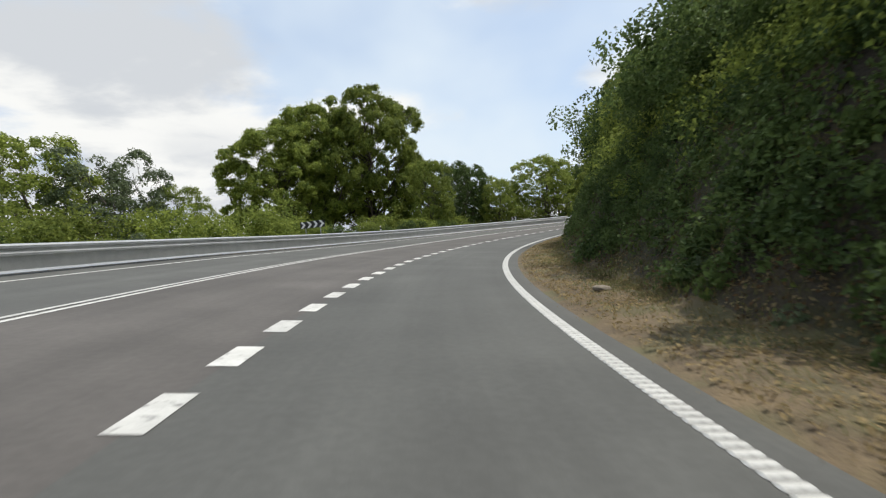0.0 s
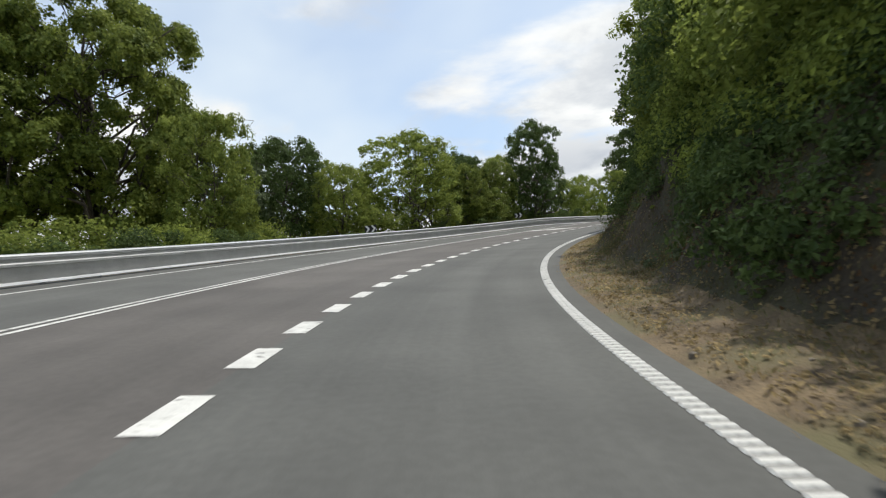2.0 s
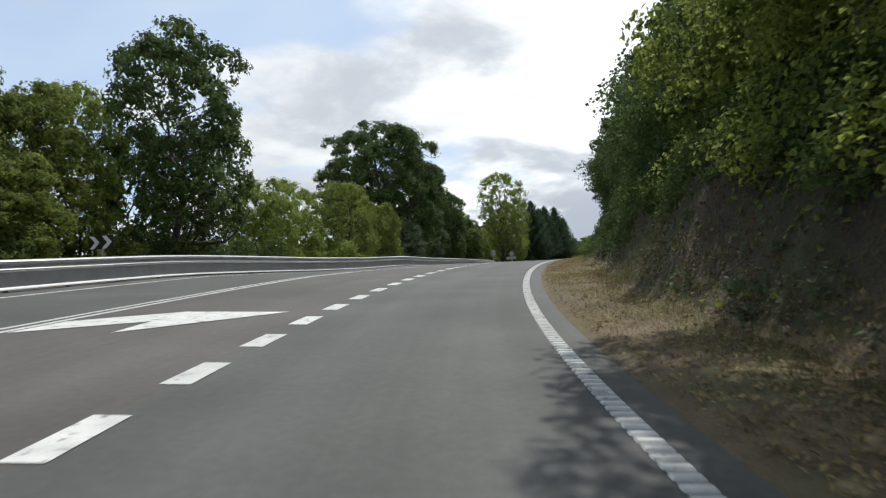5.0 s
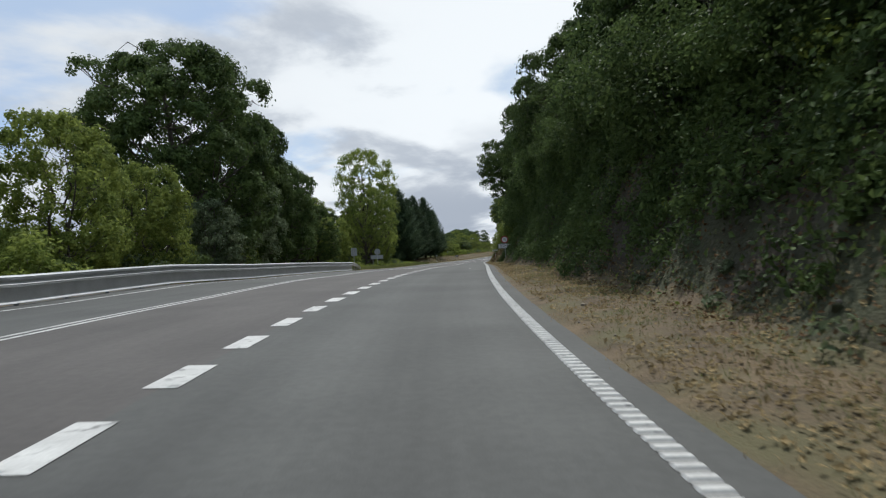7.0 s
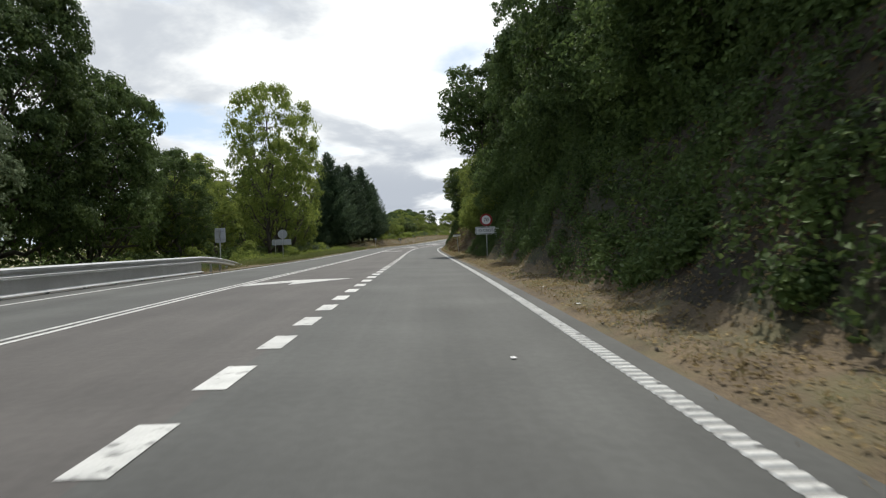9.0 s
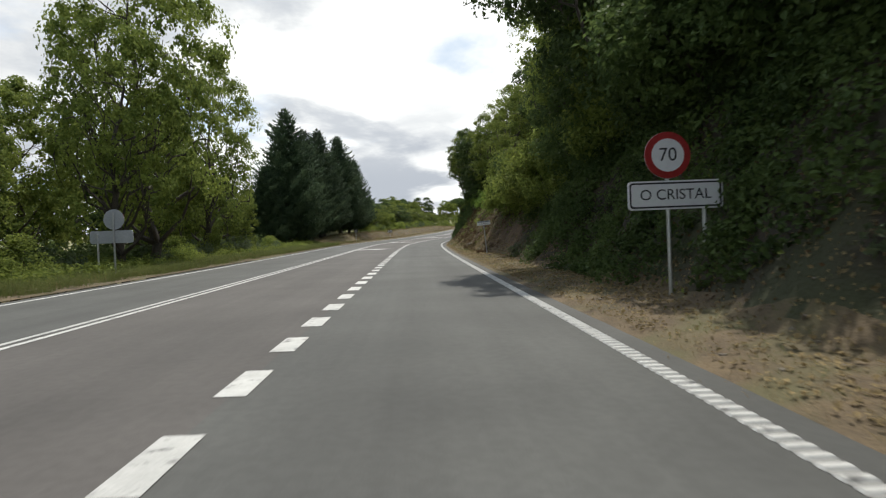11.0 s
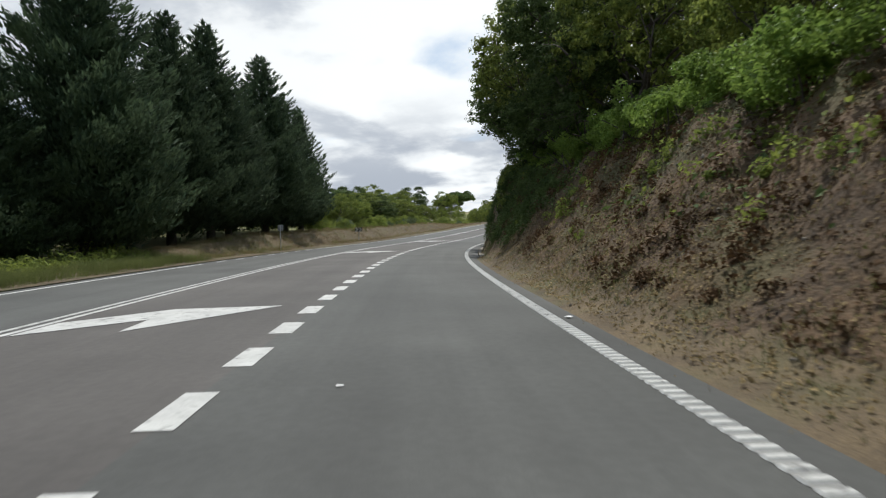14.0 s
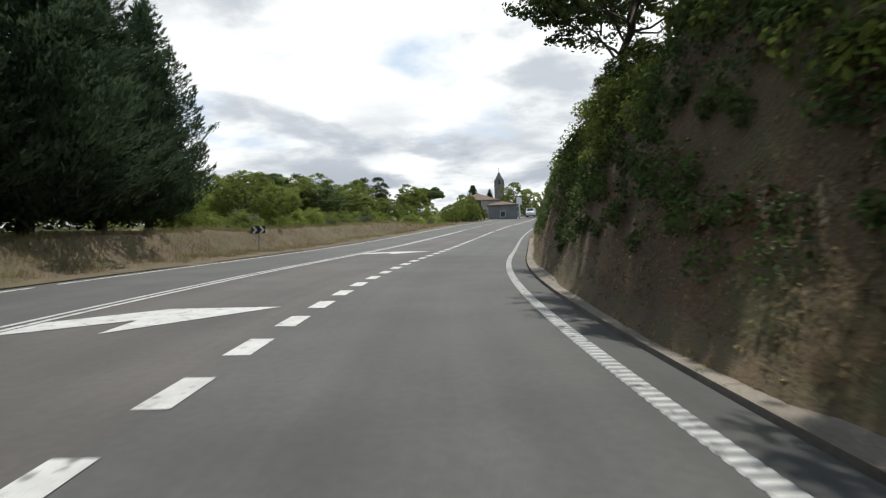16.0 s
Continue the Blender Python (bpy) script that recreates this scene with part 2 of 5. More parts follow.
# Humus brown, darkened further so its colour carries the trees' shade on the face.
M_EARTH_SHADED = material("earth_bank_shaded", (0.014, 0.011, 0.007), (0.064, 0.046, 0.026), scale=0.9, fine=14, rough=0.95, bump=0.9, bump_dist=0.09, spots=(0.034, 0.038, 0.014), spot_scale=0.35, spot_lo=0.46, spot_hi=0.6, mid=(0.030, 0.023, 0.013))
M_VERGE = material("dry_verge", (0.042, 0.030, 0.018), (0.155, 0.112, 0.062), scale=1.6, fine=30, rough=0.95, bump=0.8, bump_dist=0.05, spots=(0.088, 0.078, 0.036), spot_scale=0.9, spot_lo=0.47, spot_hi=0.66)
M_GROUND = material("grassland", (0.07, 0.085, 0.03), (0.22, 0.21, 0.09), scale=0.15, fine=2.5, rough=0.95, bump=0.6, bump_dist=0.1, spots=(0.28, 0.23, 0.12), spot_scale=0.03, spot_lo=0.5, spot_hi=0.62)
M_BARK = material("bark", (0.030, 0.025, 0.019), (0.105, 0.088, 0.070), scale=3, fine=22, rough=0.9, bump=0.8, bump_dist=0.03)
M_STONE = material("loose_stone", (0.085, 0.070, 0.053), (0.26, 0.225, 0.18), scale=4, fine=20, rough=0.9, bump=0.5, bump_dist=0.02)
M_LEAF_MID = leaf_material("leaf_mid_green", (0.050, 0.082, 0.014), (0.26, 0.31, 0.052), trans=0.40)
M_LEAF_LIGHT = leaf_material("leaf_light_green", (0.075, 0.115, 0.020), (0.27, 0.325, 0.058), trans=0.42)
M_LEAF_DARK = leaf_material("leaf_dark_green", (0.025, 0.047, 0.012), (0.108, 0.160, 0.040), trans=0.27)
M_LEAF_GREY = leaf_material("leaf_grey_green", (0.05, 0.075, 0.035), (0.16, 0.20, 0.10), trans=0.25)
M_NEEDLE = leaf_material("needle_blue_green", (0.023, 0.042, 0.024), (0.094, 0.140, 0.066), trans=0.16, rough=0.8)
M_FERN = leaf_material("fern_green", (0.07, 0.13, 0.018), (0.22, 0.32, 0.05), trans=0.4)
M_STRAW = leaf_material("dry_grass", (0.12, 0.088, 0.042), (0.31, 0.235, 0.115), trans=0.3, rough=0.8)
M_GRASS = leaf_material("green_grass", (0.055, 0.075, 0.018), (0.15, 0.17, 0.045), trans=0.35)
M_GRASS_DRY = leaf_material("fading_grass", (0.045, 0.046, 0.016), (0.145, 0.128, 0.048), trans=0.3, rough=0.8)
M_LITTER = leaf_material("dead_leaves", (0.045, 0.025, 0.011), (0.165, 0.092, 0.040), trans=0.1, rough=0.85)
M_SIGN_WHITE = material("sign_white", (0.70, 0.70, 0.70), (0.80, 0.80, 0.80), scale=2, fine=12, rough=0.4, bump=0.02)
M_SIGN_BLACK = material("sign_black", (0.012, 0.012, 0.014), (0.03, 0.03, 0.032), scale=2, fine=12, rough=0.4, bump=0.02)
M_SIGN_RED = material("sign_red", (0.28, 0.02, 0.02), (0.38, 0.03, 0.028), scale=2, fine=12, rough=0.4, bump=0.02)
M_SIGN_BLUE = material("sign_blue", (0.03, 0.04, 0.07), (0.05, 0.065, 0.10), scale=2, fine=12, rough=0.4, bump=0.02)
M_WALL = material("house_render", (0.30, 0.28, 0.25), (0.44, 0.42, 0.38), scale=0.5, fine=8, rough=0.9, bump=0.2)
M_WALL_GREY = material("grey_render", (0.13, 0.135, 0.14), (0.22, 0.225, 0.235), scale=0.5, fine=8, rough=0.9, bump=0.2)
M_TILE = material("roof_tile", (0.13, 0.080, 0.058), (0.25, 0.165, 0.12), scale=1.5, fine=10, rough=0.85, bump=0.5, bump_dist=0.03)
M_GRANITE = material("granite_masonry", (0.12, 0.115, 0.11), (0.24, 0.23, 0.22), scale=0.8, fine=6, rough=0.9, bump=0.4)
M_GLASS_DARK = material("dark_pane", (0.02, 0.025, 0.03), (0.05, 0.055, 0.06), scale=1, fine=5, rough=0.15, bump=0.0)
M_CAR = material("white_car_paint", (0.68, 0.69, 0.70), (0.76, 0.77, 0.78), scale=1, fine=5, rough=0.25, bump=0.0)
M_RUBBER = material("black_rubber", (0.015, 0.015, 0.015), (0.035, 0.035, 0.035), scale=5, fine=40, rough=0.8, bump=0.1)

# ---------------------------------------------------------------- the road's line
ds = 0.5
SG = np.arange(-80, 460.1, ds)


def integral(q):
    i = np.concatenate([[0], np.cumsum((q[1:] + q[:-1]) / 2 * ds)])
    return i - np.interp(0, SG, i)


RK, RG, RB, RC = np.interp(SG, K_S, K_V), np.interp(SG, G_S, np.radians(G_V)), np.interp(SG, B_S, np.radians(B_V)), np.interp(SG, B_S, np.radians(C_V))
RT = integral(RK)
RX, RY, RZ = integral(np.sin(RT)), integral(np.cos(RT)), integral(np.tan(RG))
EDGE_R, EDGE_L, DOUBLE = 3.90, -7.85, -3.96


def at(s, o, h=0.0):
    """World places for distances s along the road and offsets o to its right; h above its surface."""
    s, o, h = np.broadcast_arrays(np.asarray(s, float), np.asarray(o, float), np.asarray(h, float))
    X, Y, Z, th, b, c = (np.interp(s, SG, q) for q in (RX, RY, RZ, RT, RB, RC))
    ob = np.clip(o, -14, 10)
    return np.stack([X + o * np.cos(th) * np.cos(b), Y - o * np.sin(th) * np.cos(b), Z - ob * np.sin(b) - c * np.minimum(ob, 0) + h], -1)


def heading(s):
    """Turn about z that lays +y along the road."""
    return -math.degrees(float(np.interp(s, SG, RT)))


def fbm(x, y, seed=0.0, octaves=4):
    """Smooth noise of two coordinates, about -1 to 1."""
    x, y = np.asarray(x, float), np.asarray(y, float)
    out, amp, f = 0, 1.0, 1.0
    for k in range(octaves):
        a = seed * 1.7 + k * 2.3
        out = out + amp * np.sin(x * f + 1.9 * np.sin(y * f * 0.83 + a) + a * 3.1) * np.cos(y * f * 1.13 + 1.7 * np.sin(x * f * 0.71 - a) + a)
        amp, f = amp * 0.5, f * 2.07
    return out / 1.6


def toe_of(s):
    """Offset at which the cutting begins to rise."""
    s = np.asarray(s, float)
    return np.interp(s, [-80, 0, 60, 130, 160, 194, 201, 230, 242, 300, 320], [5.9, 5.9, 6.0, 6.1, 6.0, 6.3, 4.95, 4.75, 4.85, 4.85, 7]) + np.interp(s, [0, 183, 190, 262], [0.75, 0.75, 0.3, 0.3]) * fbm(s / 4.2, 0 * s, 1.0, 2)


def width_of(s):
    """Breadth of the cutting's face, from its foot to its brow."""
    return np.interp(np.asarray(s, float), [-80, 60, 105, 150, 188, 200, 228, 242, 262], [3.4, 3.4, 3.2, 2.7, 2.9, 4.1, 3.9, 1.7, 1.7])


def up_face(s, o):
    """0 at the foot of the cutting's face, 1 at its brow."""
    return (np.asarray(o, float) - toe_of(s)) / width_of(s)


def rise_right(s, o):
    """Height of the cutting over the road's plane."""
    s, o = np.asarray(s, float), np.asarray(o, float)
    toe = toe_of(s)
    H = np.interp(s, [-80, 0, 40, 90, 130, 160, 190, 200, 225, 240, 262, 285, 310, 460], [4.6, 4.6, 4.4, 4.4, 4.6, 4.3, 4.0, 3.9, 4.1, 4.3, 4.2, 3.0, 1.2, 0.6]) + 0.4 * fbm(s / 9.0, 0 * s, 2.0, 3)
    wide = width_of(s)
    u = np.clip((o - toe) / wide, 0, 1)
    soft = np.interp(s, [110, 150, 190, 200], [0.22, 0.4, 0.4, 0.5])
    face = u * u * (3 - 2 * u) * (1 - soft) + u * soft
    over = np.clip(o - toe - wide, 0, None)
    verge = 0.10 * np.clip((o - 4.3) / 1.2, 0, 1)
    rough = (0.20 * fbm(s / 0.55, o / 0.5, 3.0, 4) * np.clip(u * 3, 0.2, 1) + 0.55 * fbm(s / 1.9, o / 1.7, 4.0, 3) * np.clip(u * 1.5, 0, 1)) * np.clip((o - 4.3) / 1.0, 0, 1)
    channel = np.where((s > 231) & (s < 285), 0.24 * np.clip((5.1 - o) / 0.2, 0, 1), 0)
    return verge + H * face + over * 0.16 + rough - channel


def rise_left(s, o):
    s, o = np.asarray(s, float), np.asarray(o, float)
    d = np.clip(-o - 9.4, 0, None)
    drop = np.interp(s, [-80, 140, 175, 228, 245, 300, 340], [-0.16, -0.14, -0.03, 0.0, 0.10, 0.08, 0.0]) * np.clip(d, 0, 14)
    berm = np.interp(s, [225, 245, 262, 300, 318], [0, 0.75, 0.95, 0.8, 0.0]) * np.clip((d - 1.2) / 1.4, 0, 1)
    rough = 0.10 * fbm(s / 1.3, o / 1.3, 6.0, 4) * np.clip((-o - 8.8) / 1.0, 0, 1)
    return drop + berm + rough


def link(name, verts, faces, mats, parent=None, label="", smooth=False, slots=None):
    """One mesh object from arrays."""
    me = bpy.data.meshes.new(name)
    me.from_pydata([tuple(v) for v in np.asarray(verts, float).tolist()], [], faces)
    for m in (mats if isinstance(mats, (list, tuple)) else [mats]):
        me.materials.append(m)
    if slots is not None:
        me.polygons.foreach_set("material_index", slots)
    if smooth:
        me.polygons.foreach_set("use_smooth", [True] * len(me.polygons))
    me.update()
    ob = new(name, me)
    if parent:
        ob.parent = parent
    if label:
        tagged(ob, label)
    return ob


def part(name, bm, mat, parent, label="", smooth=False):
    """A bmesh as one mesh object under a thing or a part."""
    me = bpy.data.meshes.new(name)
    if smooth:
        for f in bm.faces:
            f.smooth = True
    bm.to_mesh(me)
    bm.free()
    me.materials.append(mat)
    ob = new(name, me)
    ob.parent = parent
    if label:
        tagged(ob, label)
    return ob


def grid_faces(rows, cols):
    return [(r * cols + c, r * cols + c + 1, (r + 1) * cols + c + 1, (r + 1) * cols + c) for r in range(rows - 1) for c in range(cols - 1)]


def sheet(name, ss, oo, rise, mats, slot=None, smooth=True):
    """A strip of ground along the road: stations ss, offsets oo."""
    S, O = np.meshgrid(ss, oo, indexing="ij")
    v = at(S, O, rise(S, O)).reshape(-1, 3)
    faces = grid_faces(len(ss), len(oo))
    slots = None
    if slot:
        mid = [(oo[c] + oo[c + 1]) / 2 for c in range(len(oo) - 1)]
        slots = [slot(m, s) for s in ss[:-1] for m in mid]
    return link(name, v, [f[::-1] for f in faces], mats, smooth=smooth, slots=slots)


# ---------------------------------------------------------------- the large structure
road = sheet("road", np.arange(-60, 450.1, 1.0), [-9.45, -8.75, -8.2, -6.5, -4.5, DOUBLE, -2.5, -1.2, 0.0, 1.2, 2.5, 3.7, 4.15, 4.55], lambda s, o: 0 * s + np.where(o < -9.0, np.where(s < 156, -0.02, -0.3), np.where(o < -8.6, np.where(s < 156, 0, -0.06), np.where(o > 4.5, -0.05, 0))) , [M_ASPHALT, M_ASPHALT_RED], slot=lambda m, s: 1 if DOUBLE < m < 0 else 0)
lanes = road.data.uv_layers.new(name="lanes")
so_of = [(float(o), float(s)) for s in np.arange(-60, 450.1, 1.0) for o in [-9.45, -8.75, -8.2, -6.5, -4.5, DOUBLE, -2.5, -1.2, 0.0, 1.2, 2.5, 3.7, 4.15, 4.55]]
for loop in road.data.loops:
    lanes.data[loop.index].uv = so_of[loop.vertex_index]
tagged(road, "grey asphalt three-lane road with worn white markings", "road", kind="structure")
BANK_S = np.concatenate([np.arange(-60, -4, 1.0), np.arange(-4, 270, 0.25), np.arange(270, 450.1, 2.0)])
TOES = dict(zip(BANK_S, toe_of(BANK_S).tolist()))
# Slot 1, below the wood, has shade in its colour; slot 2 is clay.
bank = sheet("bank", BANK_S, np.concatenate([np.arange(4.3, 10.0, 0.17), [10.3, 10.7, 11.2], [12, 13, 14.5, 17, 21, 26, 32, 40]]), lambda s, o: rise_right(s, o) - 0.03 * (o < 4.5), [M_VERGE, M_EARTH_SHADED, M_CLAY], slot=lambda m, s: 0 if m < TOES.get(s, 6) + 0.3 else 2 if s > 189 + 1.5 * math.sin(m * 2.1) else 1)
tagged(bank, "steep brown earth cutting with dry grass at its foot", "bank", kind="structure")
verge = sheet("verge", np.concatenate([np.arange(-60, 150, 1.0), np.arange(150, 330, 0.5), np.arange(330, 450.1, 2.0)]), np.concatenate([np.arange(-12.6, -8.55, 0.3)[::-1] * 1.0])[::-1], lambda s, o: rise_left(s, o) + np.where(o > -8.8, -0.02, 0) - np.where((s < 156) & (o > -9.45), 0.15, 0), [M_VERGE])
tagged(verge, "dry grassy verge beside the far lane", "verge", kind="structure")


def build_ground():
    """One wide sheet to the horizon, under the road and its banks."""
    xs = np.concatenate([[-2600, -1600, -900, -500, -300, -200], np.arange(-140, 520, 8.0), [540, 600, 700, 900, 1300, 1900, 2800]])
    ys = np.concatenate([[-2600, -1600, -900, -500, -300, -200], np.arange(-140, 420, 8.0), [440, 500, 620, 850, 1200, 1800, 2800]])
    X, Y = np.meshgrid(xs, ys, indexing="ij")
    j = ((X[..., None] - RX[::8]) ** 2 + (Y[..., None] - RY[::8]) ** 2).argmin(-1) * 8
    o = (X - RX[j]) * np.cos(RT[j]) - (Y - RY[j]) * np.sin(RT[j])
    s = SG[j]
    z = RZ[j] - np.clip(o, -14, 10) * np.sin(RB[j]) - RC[j] * np.clip(o, -14, 0)
    right = rise_right(s, np.clip(o, 5, 36)) - 0.9
    left = rise_left(s, np.clip(o, -26, -9)) - 0.35 - 0.4 * np.clip((o + 14) / 4, 0, 1)
    z = z + np.where(o > 0, np.where(o > 14, right, -1.5), np.where(o < -12.4, left, -1.5))
    far = np.clip((np.hypot(X - 150, Y - 120) - 350) / 1500, 0, 1)
    z = z + far * 18 * fbm(X / 420, Y / 420, 9.0, 3)
    return link("ground", np.stack([X, Y, z], -1).reshape(-1, 3), [f[::-1] for f in grid_faces(len(xs), len(ys))], M_GROUND, smooth=True)


ground = tagged(build_ground(), "grassland with dry patches under the trees", "ground", kind="structure")

# ---------------------------------------------------------------- markings


def ribbon(name, s0, s1, o0, o1, mat, parent, h=0.006, step=1.0):
    n = max(2, int((s1 - s0) / step) + 1)
    ss = np.linspace(s0, s1, n)
    v = np.concatenate([at(ss, o0, h), at(ss, o1, h)])
    return link(name, v, [(i, n + i, n + i + 1, i + 1) for i in range(n - 1)], mat, parent)


DASH, DASH_FAR = 2.0, 0.42        # spacing, and where a far end falls
DASH_END = 300.0
for n in range(-6, 160):
    e = DASH_FAR + DASH * n
    if e > DASH_END:
        break
    ribbon("dash", e - 1.0, e, -0.15 + 0.01 * math.sin(n * 7.7), 0.15 + 0.01 * math.sin(n * 5.1), M_PAINT, road, 0.007, 0.5)
ribbon("lane_line", DASH_END + 1, 440, -0.08, 0.08, M_PAINT, road)
ribbon("centre_line", -60, 440, DOUBLE - 0.17, DOUBLE - 0.06, M_PAINT, road)
ribbon("centre_line", -60, 300, DOUBLE + 0.07, DOUBLE + 0.18, M_PAINT, road)
ribbon("edge_line", -60, 228, EDGE_L - 0.07, EDGE_L + 0.07, M_PAINT, road)
for q in np.arange(229.5, 246, 2.4):
    ribbon("edge_line", q, q + 1.3, EDGE_L - 0.07, EDGE_L + 0.07, M_PAINT, road)
ribbon("edge_line", 246, 440, EDGE_L - 0.07, EDGE_L + 0.07, M_PAINT, road)
ribbon("edge_line", -60, 440, EDGE_R - 0.09, EDGE_R + 0.09, M_PAINT_DULL, road, 0.005)


def block_mesh(s, width=0.20, length=0.085, high=0.016):
    """A low raised bar across the edge line, in its own frame."""
    a, b, c = width / 2, length / 2, 0.015
    v = [(-a, -b, 0), (a, -b, 0), (a, b, 0), (-a, b, 0), (-a + c, -b + c, high), (a - c, -b + c, high), (a - c, b - c, high), (-a + c, b - c, high)]
    f = [(4, 5, 6, 7), (0, 1, 5, 4), (1, 2, 6, 5), (2, 3, 7, 6), (3, 0, 4, 7)]
    return v, f


def rib_blocks():
    v, f = block_mesh(0)
    me = bpy.data.meshes.new("rumble_bar")
    me.from_pydata(v, [], f)
    me.materials.append(M_PAINT)
    stations = [s for s in np.arange(-2, 262, 0.16)]
    near, verts, faces = stations[:300], [], []
    for s in near:
        ob = new("rumble_bar", me)
        x, y, z = at(s, EDGE_R, 0.004)
        ob.matrix_basis = pose(x, y, z, math.degrees(float(np.interp(s, SG, RG))), math.degrees(float(np.interp(s, SG, RB))), heading(s))
        ob.parent = road
    for s in stations[300:]:
        m = pose(*at(s, EDGE_R, 0.004), math.degrees(float(np.interp(s, SG, RG))), math.degrees(float(np.interp(s, SG, RB))), heading(s))
        k = len(verts)
        verts += [tuple(m @ Vector(p)) for p in v]
        faces += [tuple(k + i for i in q) for q in f]
    tagged(link("rumble_bars", verts, faces, M_PAINT, road), kind="stuff")


rib_blocks()

ARROW = [(0, -0.65), (-0.25, -2.5), (-1.75, -3.72), (-2.95, -3.72), (-1.55, -2.42), (-2.75, -2.33)]


def arrow(tip, flip=1.0):
    v = np.array([at(tip + a, b, 0.008) for a, b in ARROW])
    link("lane_arrow", v, [(0, 1, 4), (0, 4, 5), (1, 2, 3), (1, 3, 4)] , M_PAINT, road)


for tip in (85.0, 147.6, 212.6, 241.6, 264.0):
    arrow(tip)

# ---------------------------------------------------------------- crash barrier
RAIL_O, RAIL_END = -9.0, 154.0


def prism(profile, ss, oo, hh):
    """A profile (across, up) drawn along stations with offsets and drops; closed ends."""
    n, m = len(ss), len(profile)
    v = []
    for s, o, h in zip(ss, oo, hh):
        for a, u in profile:
            v.append(at(s, o + a, h + u))
    f = [(i * m + j, i * m + (j + 1) % m, (i + 1) * m + (j + 1) % m, (i + 1) * m + j) for i in range(n - 1) for j in range(m)]
    return v, f + [tuple(range(m))[::-1], tuple((n - 1) * m + j for j in range(m))]


W_BEAM = [(-0.02, 0.485), (0.045, 0.50), (0.083, 0.53), (0.083, 0.565), (0.055, 0.59), (0.0, 0.615), (0.0, 0.685), (0.055, 0.705), (0.083, 0.73), (0.083, 0.765), (0.045, 0.80), (-0.02, 0.815),
          (-0.024, 0.81), (0.04, 0.79), (0.075, 0.76), (0.075, 0.735), (0.05, 0.712), (-0.006, 0.69), (-0.006, 0.61), (0.05, 0.583), (0.075, 0.56), (0.075, 0.535), (0.04, 0.508), (-0.024, 0.49)]
PLATE = [(-0.03, 0.50), (0.0, 0.485), (0.0, 0.12), (0.06, 0.085), (0.11, 0.08), (0.12, 0.06), (0.10, 0.045), (0.05, 0.06), (-0.012, 0.10), (-0.015, 0.47), (-0.04, 0.48)]


def barrier():
    base = new("crash_barrier")
    tagged(base, "galvanised steel crash barrier with lower rider shield along the outer verge", "crash barrier")
    s = -40.0
    while s < RAIL_END:
        ss = np.linspace(s, s + 4.03, 3)
        v, f = prism(W_BEAM, ss, [RAIL_O] * 3, [0] * 3)
        link("beam", v, f, M_STEEL, base)
        v, f = prism(PLATE, ss, [RAIL_O] * 3, [0] * 3)
        link("shield_plate", v, f, M_STEEL, base)
        s += 4.0
    ss = np.linspace(s, s + 12, 7)
    v, f = prism(W_BEAM, ss, RAIL_O - 1.6 * ((ss - s) / 12) ** 1.5, -0.75 * ((ss - s) / 12) ** 1.3)
    link("end_ramp", v, f, M_STEEL, base, "ramped end section sloping into the ground")
    for q in np.arange(-40, RAIL_END + 10, 2.0):
        u = max(0.0, (q - s) / 12)
        o, h = RAIL_O - 0.12 - 1.6 * u ** 1.5, 0.78 - 0.75 * u ** 1.3
        v, f = prism([(-0.05, -0.3), (0.05, -0.3), (0.05, h), (-0.05, h)], [q - 0.03, q + 0.03], [o, o], [0, 0])
        link("post", v, f, M_STEEL_DULL, base)


barrier()

# ---------------------------------------------------------------- signs


def box(bm, cx, cy, cz, sx, sy, sz, bevel=0.0):
    g = bmesh.ops.create_cube(bm, size=1.0, matrix=Matrix.LocRotScale((cx, cy, cz), None, (sx, sy, sz)))
    if bevel:
        bmesh.ops.bevel(bm, geom=list({e for v in g["verts"] for e in v.link_edges}), offset=bevel, segments=2, affect="EDGES")
    return bm


def tube(bm, p, q, r0, r1, n=8):
    d = (Vector(q) - Vector(p))
    m = Matrix.Translation((Vector(p) + Vector(q)) / 2) @ d.to_track_quat("Z", "Y").to_matrix().to_4x4()
    bmesh.ops.create_cone(bm, cap_ends=True, segments=n, radius1=r0, radius2=r1, depth=d.length, matrix=m)
    return bm


def rounded(w, h, r, n=5):
    pts = []
    for cx, cz, a0 in ((w / 2 - r, h / 2 - r, 0), (-w / 2 + r, h / 2 - r, 90), (-w / 2 + r, -h / 2 + r, 180), (w / 2 - r, -h / 2 + r, 270)):
        for k in range(n + 1):
            a = radians(a0 + 90 * k / n)
            pts.append((cx + r * math.cos(a), cz + r * math.sin(a)))
    return pts


def slab(pts, y0, y1, cz=0.0, cx=0.0):
    """A plate with outline pts in x and z, from y0 (front) to y1."""
    bm = bmesh.new()
    a = [bm.verts.new((x + cx, y0, z + cz)) for x, z in pts]
    b = [bm.verts.new((x + cx, y1, z + cz)) for x, z in pts]
    bm.faces.new(a)
    bm.faces.new(b[::-1])
    for i in range(len(pts)):
        j = (i + 1) % len(pts)
        bm.faces.new((a[j], a[i], b[i], b[j]))
    bmesh.ops.recalc_face_normals(bm, faces=bm.faces)
    return bm


def disc(r, n=32):
    return [(r * math.cos(2 * math.pi * k / n), r * math.sin(2 * math.pi * k / n)) for k in range(n)]


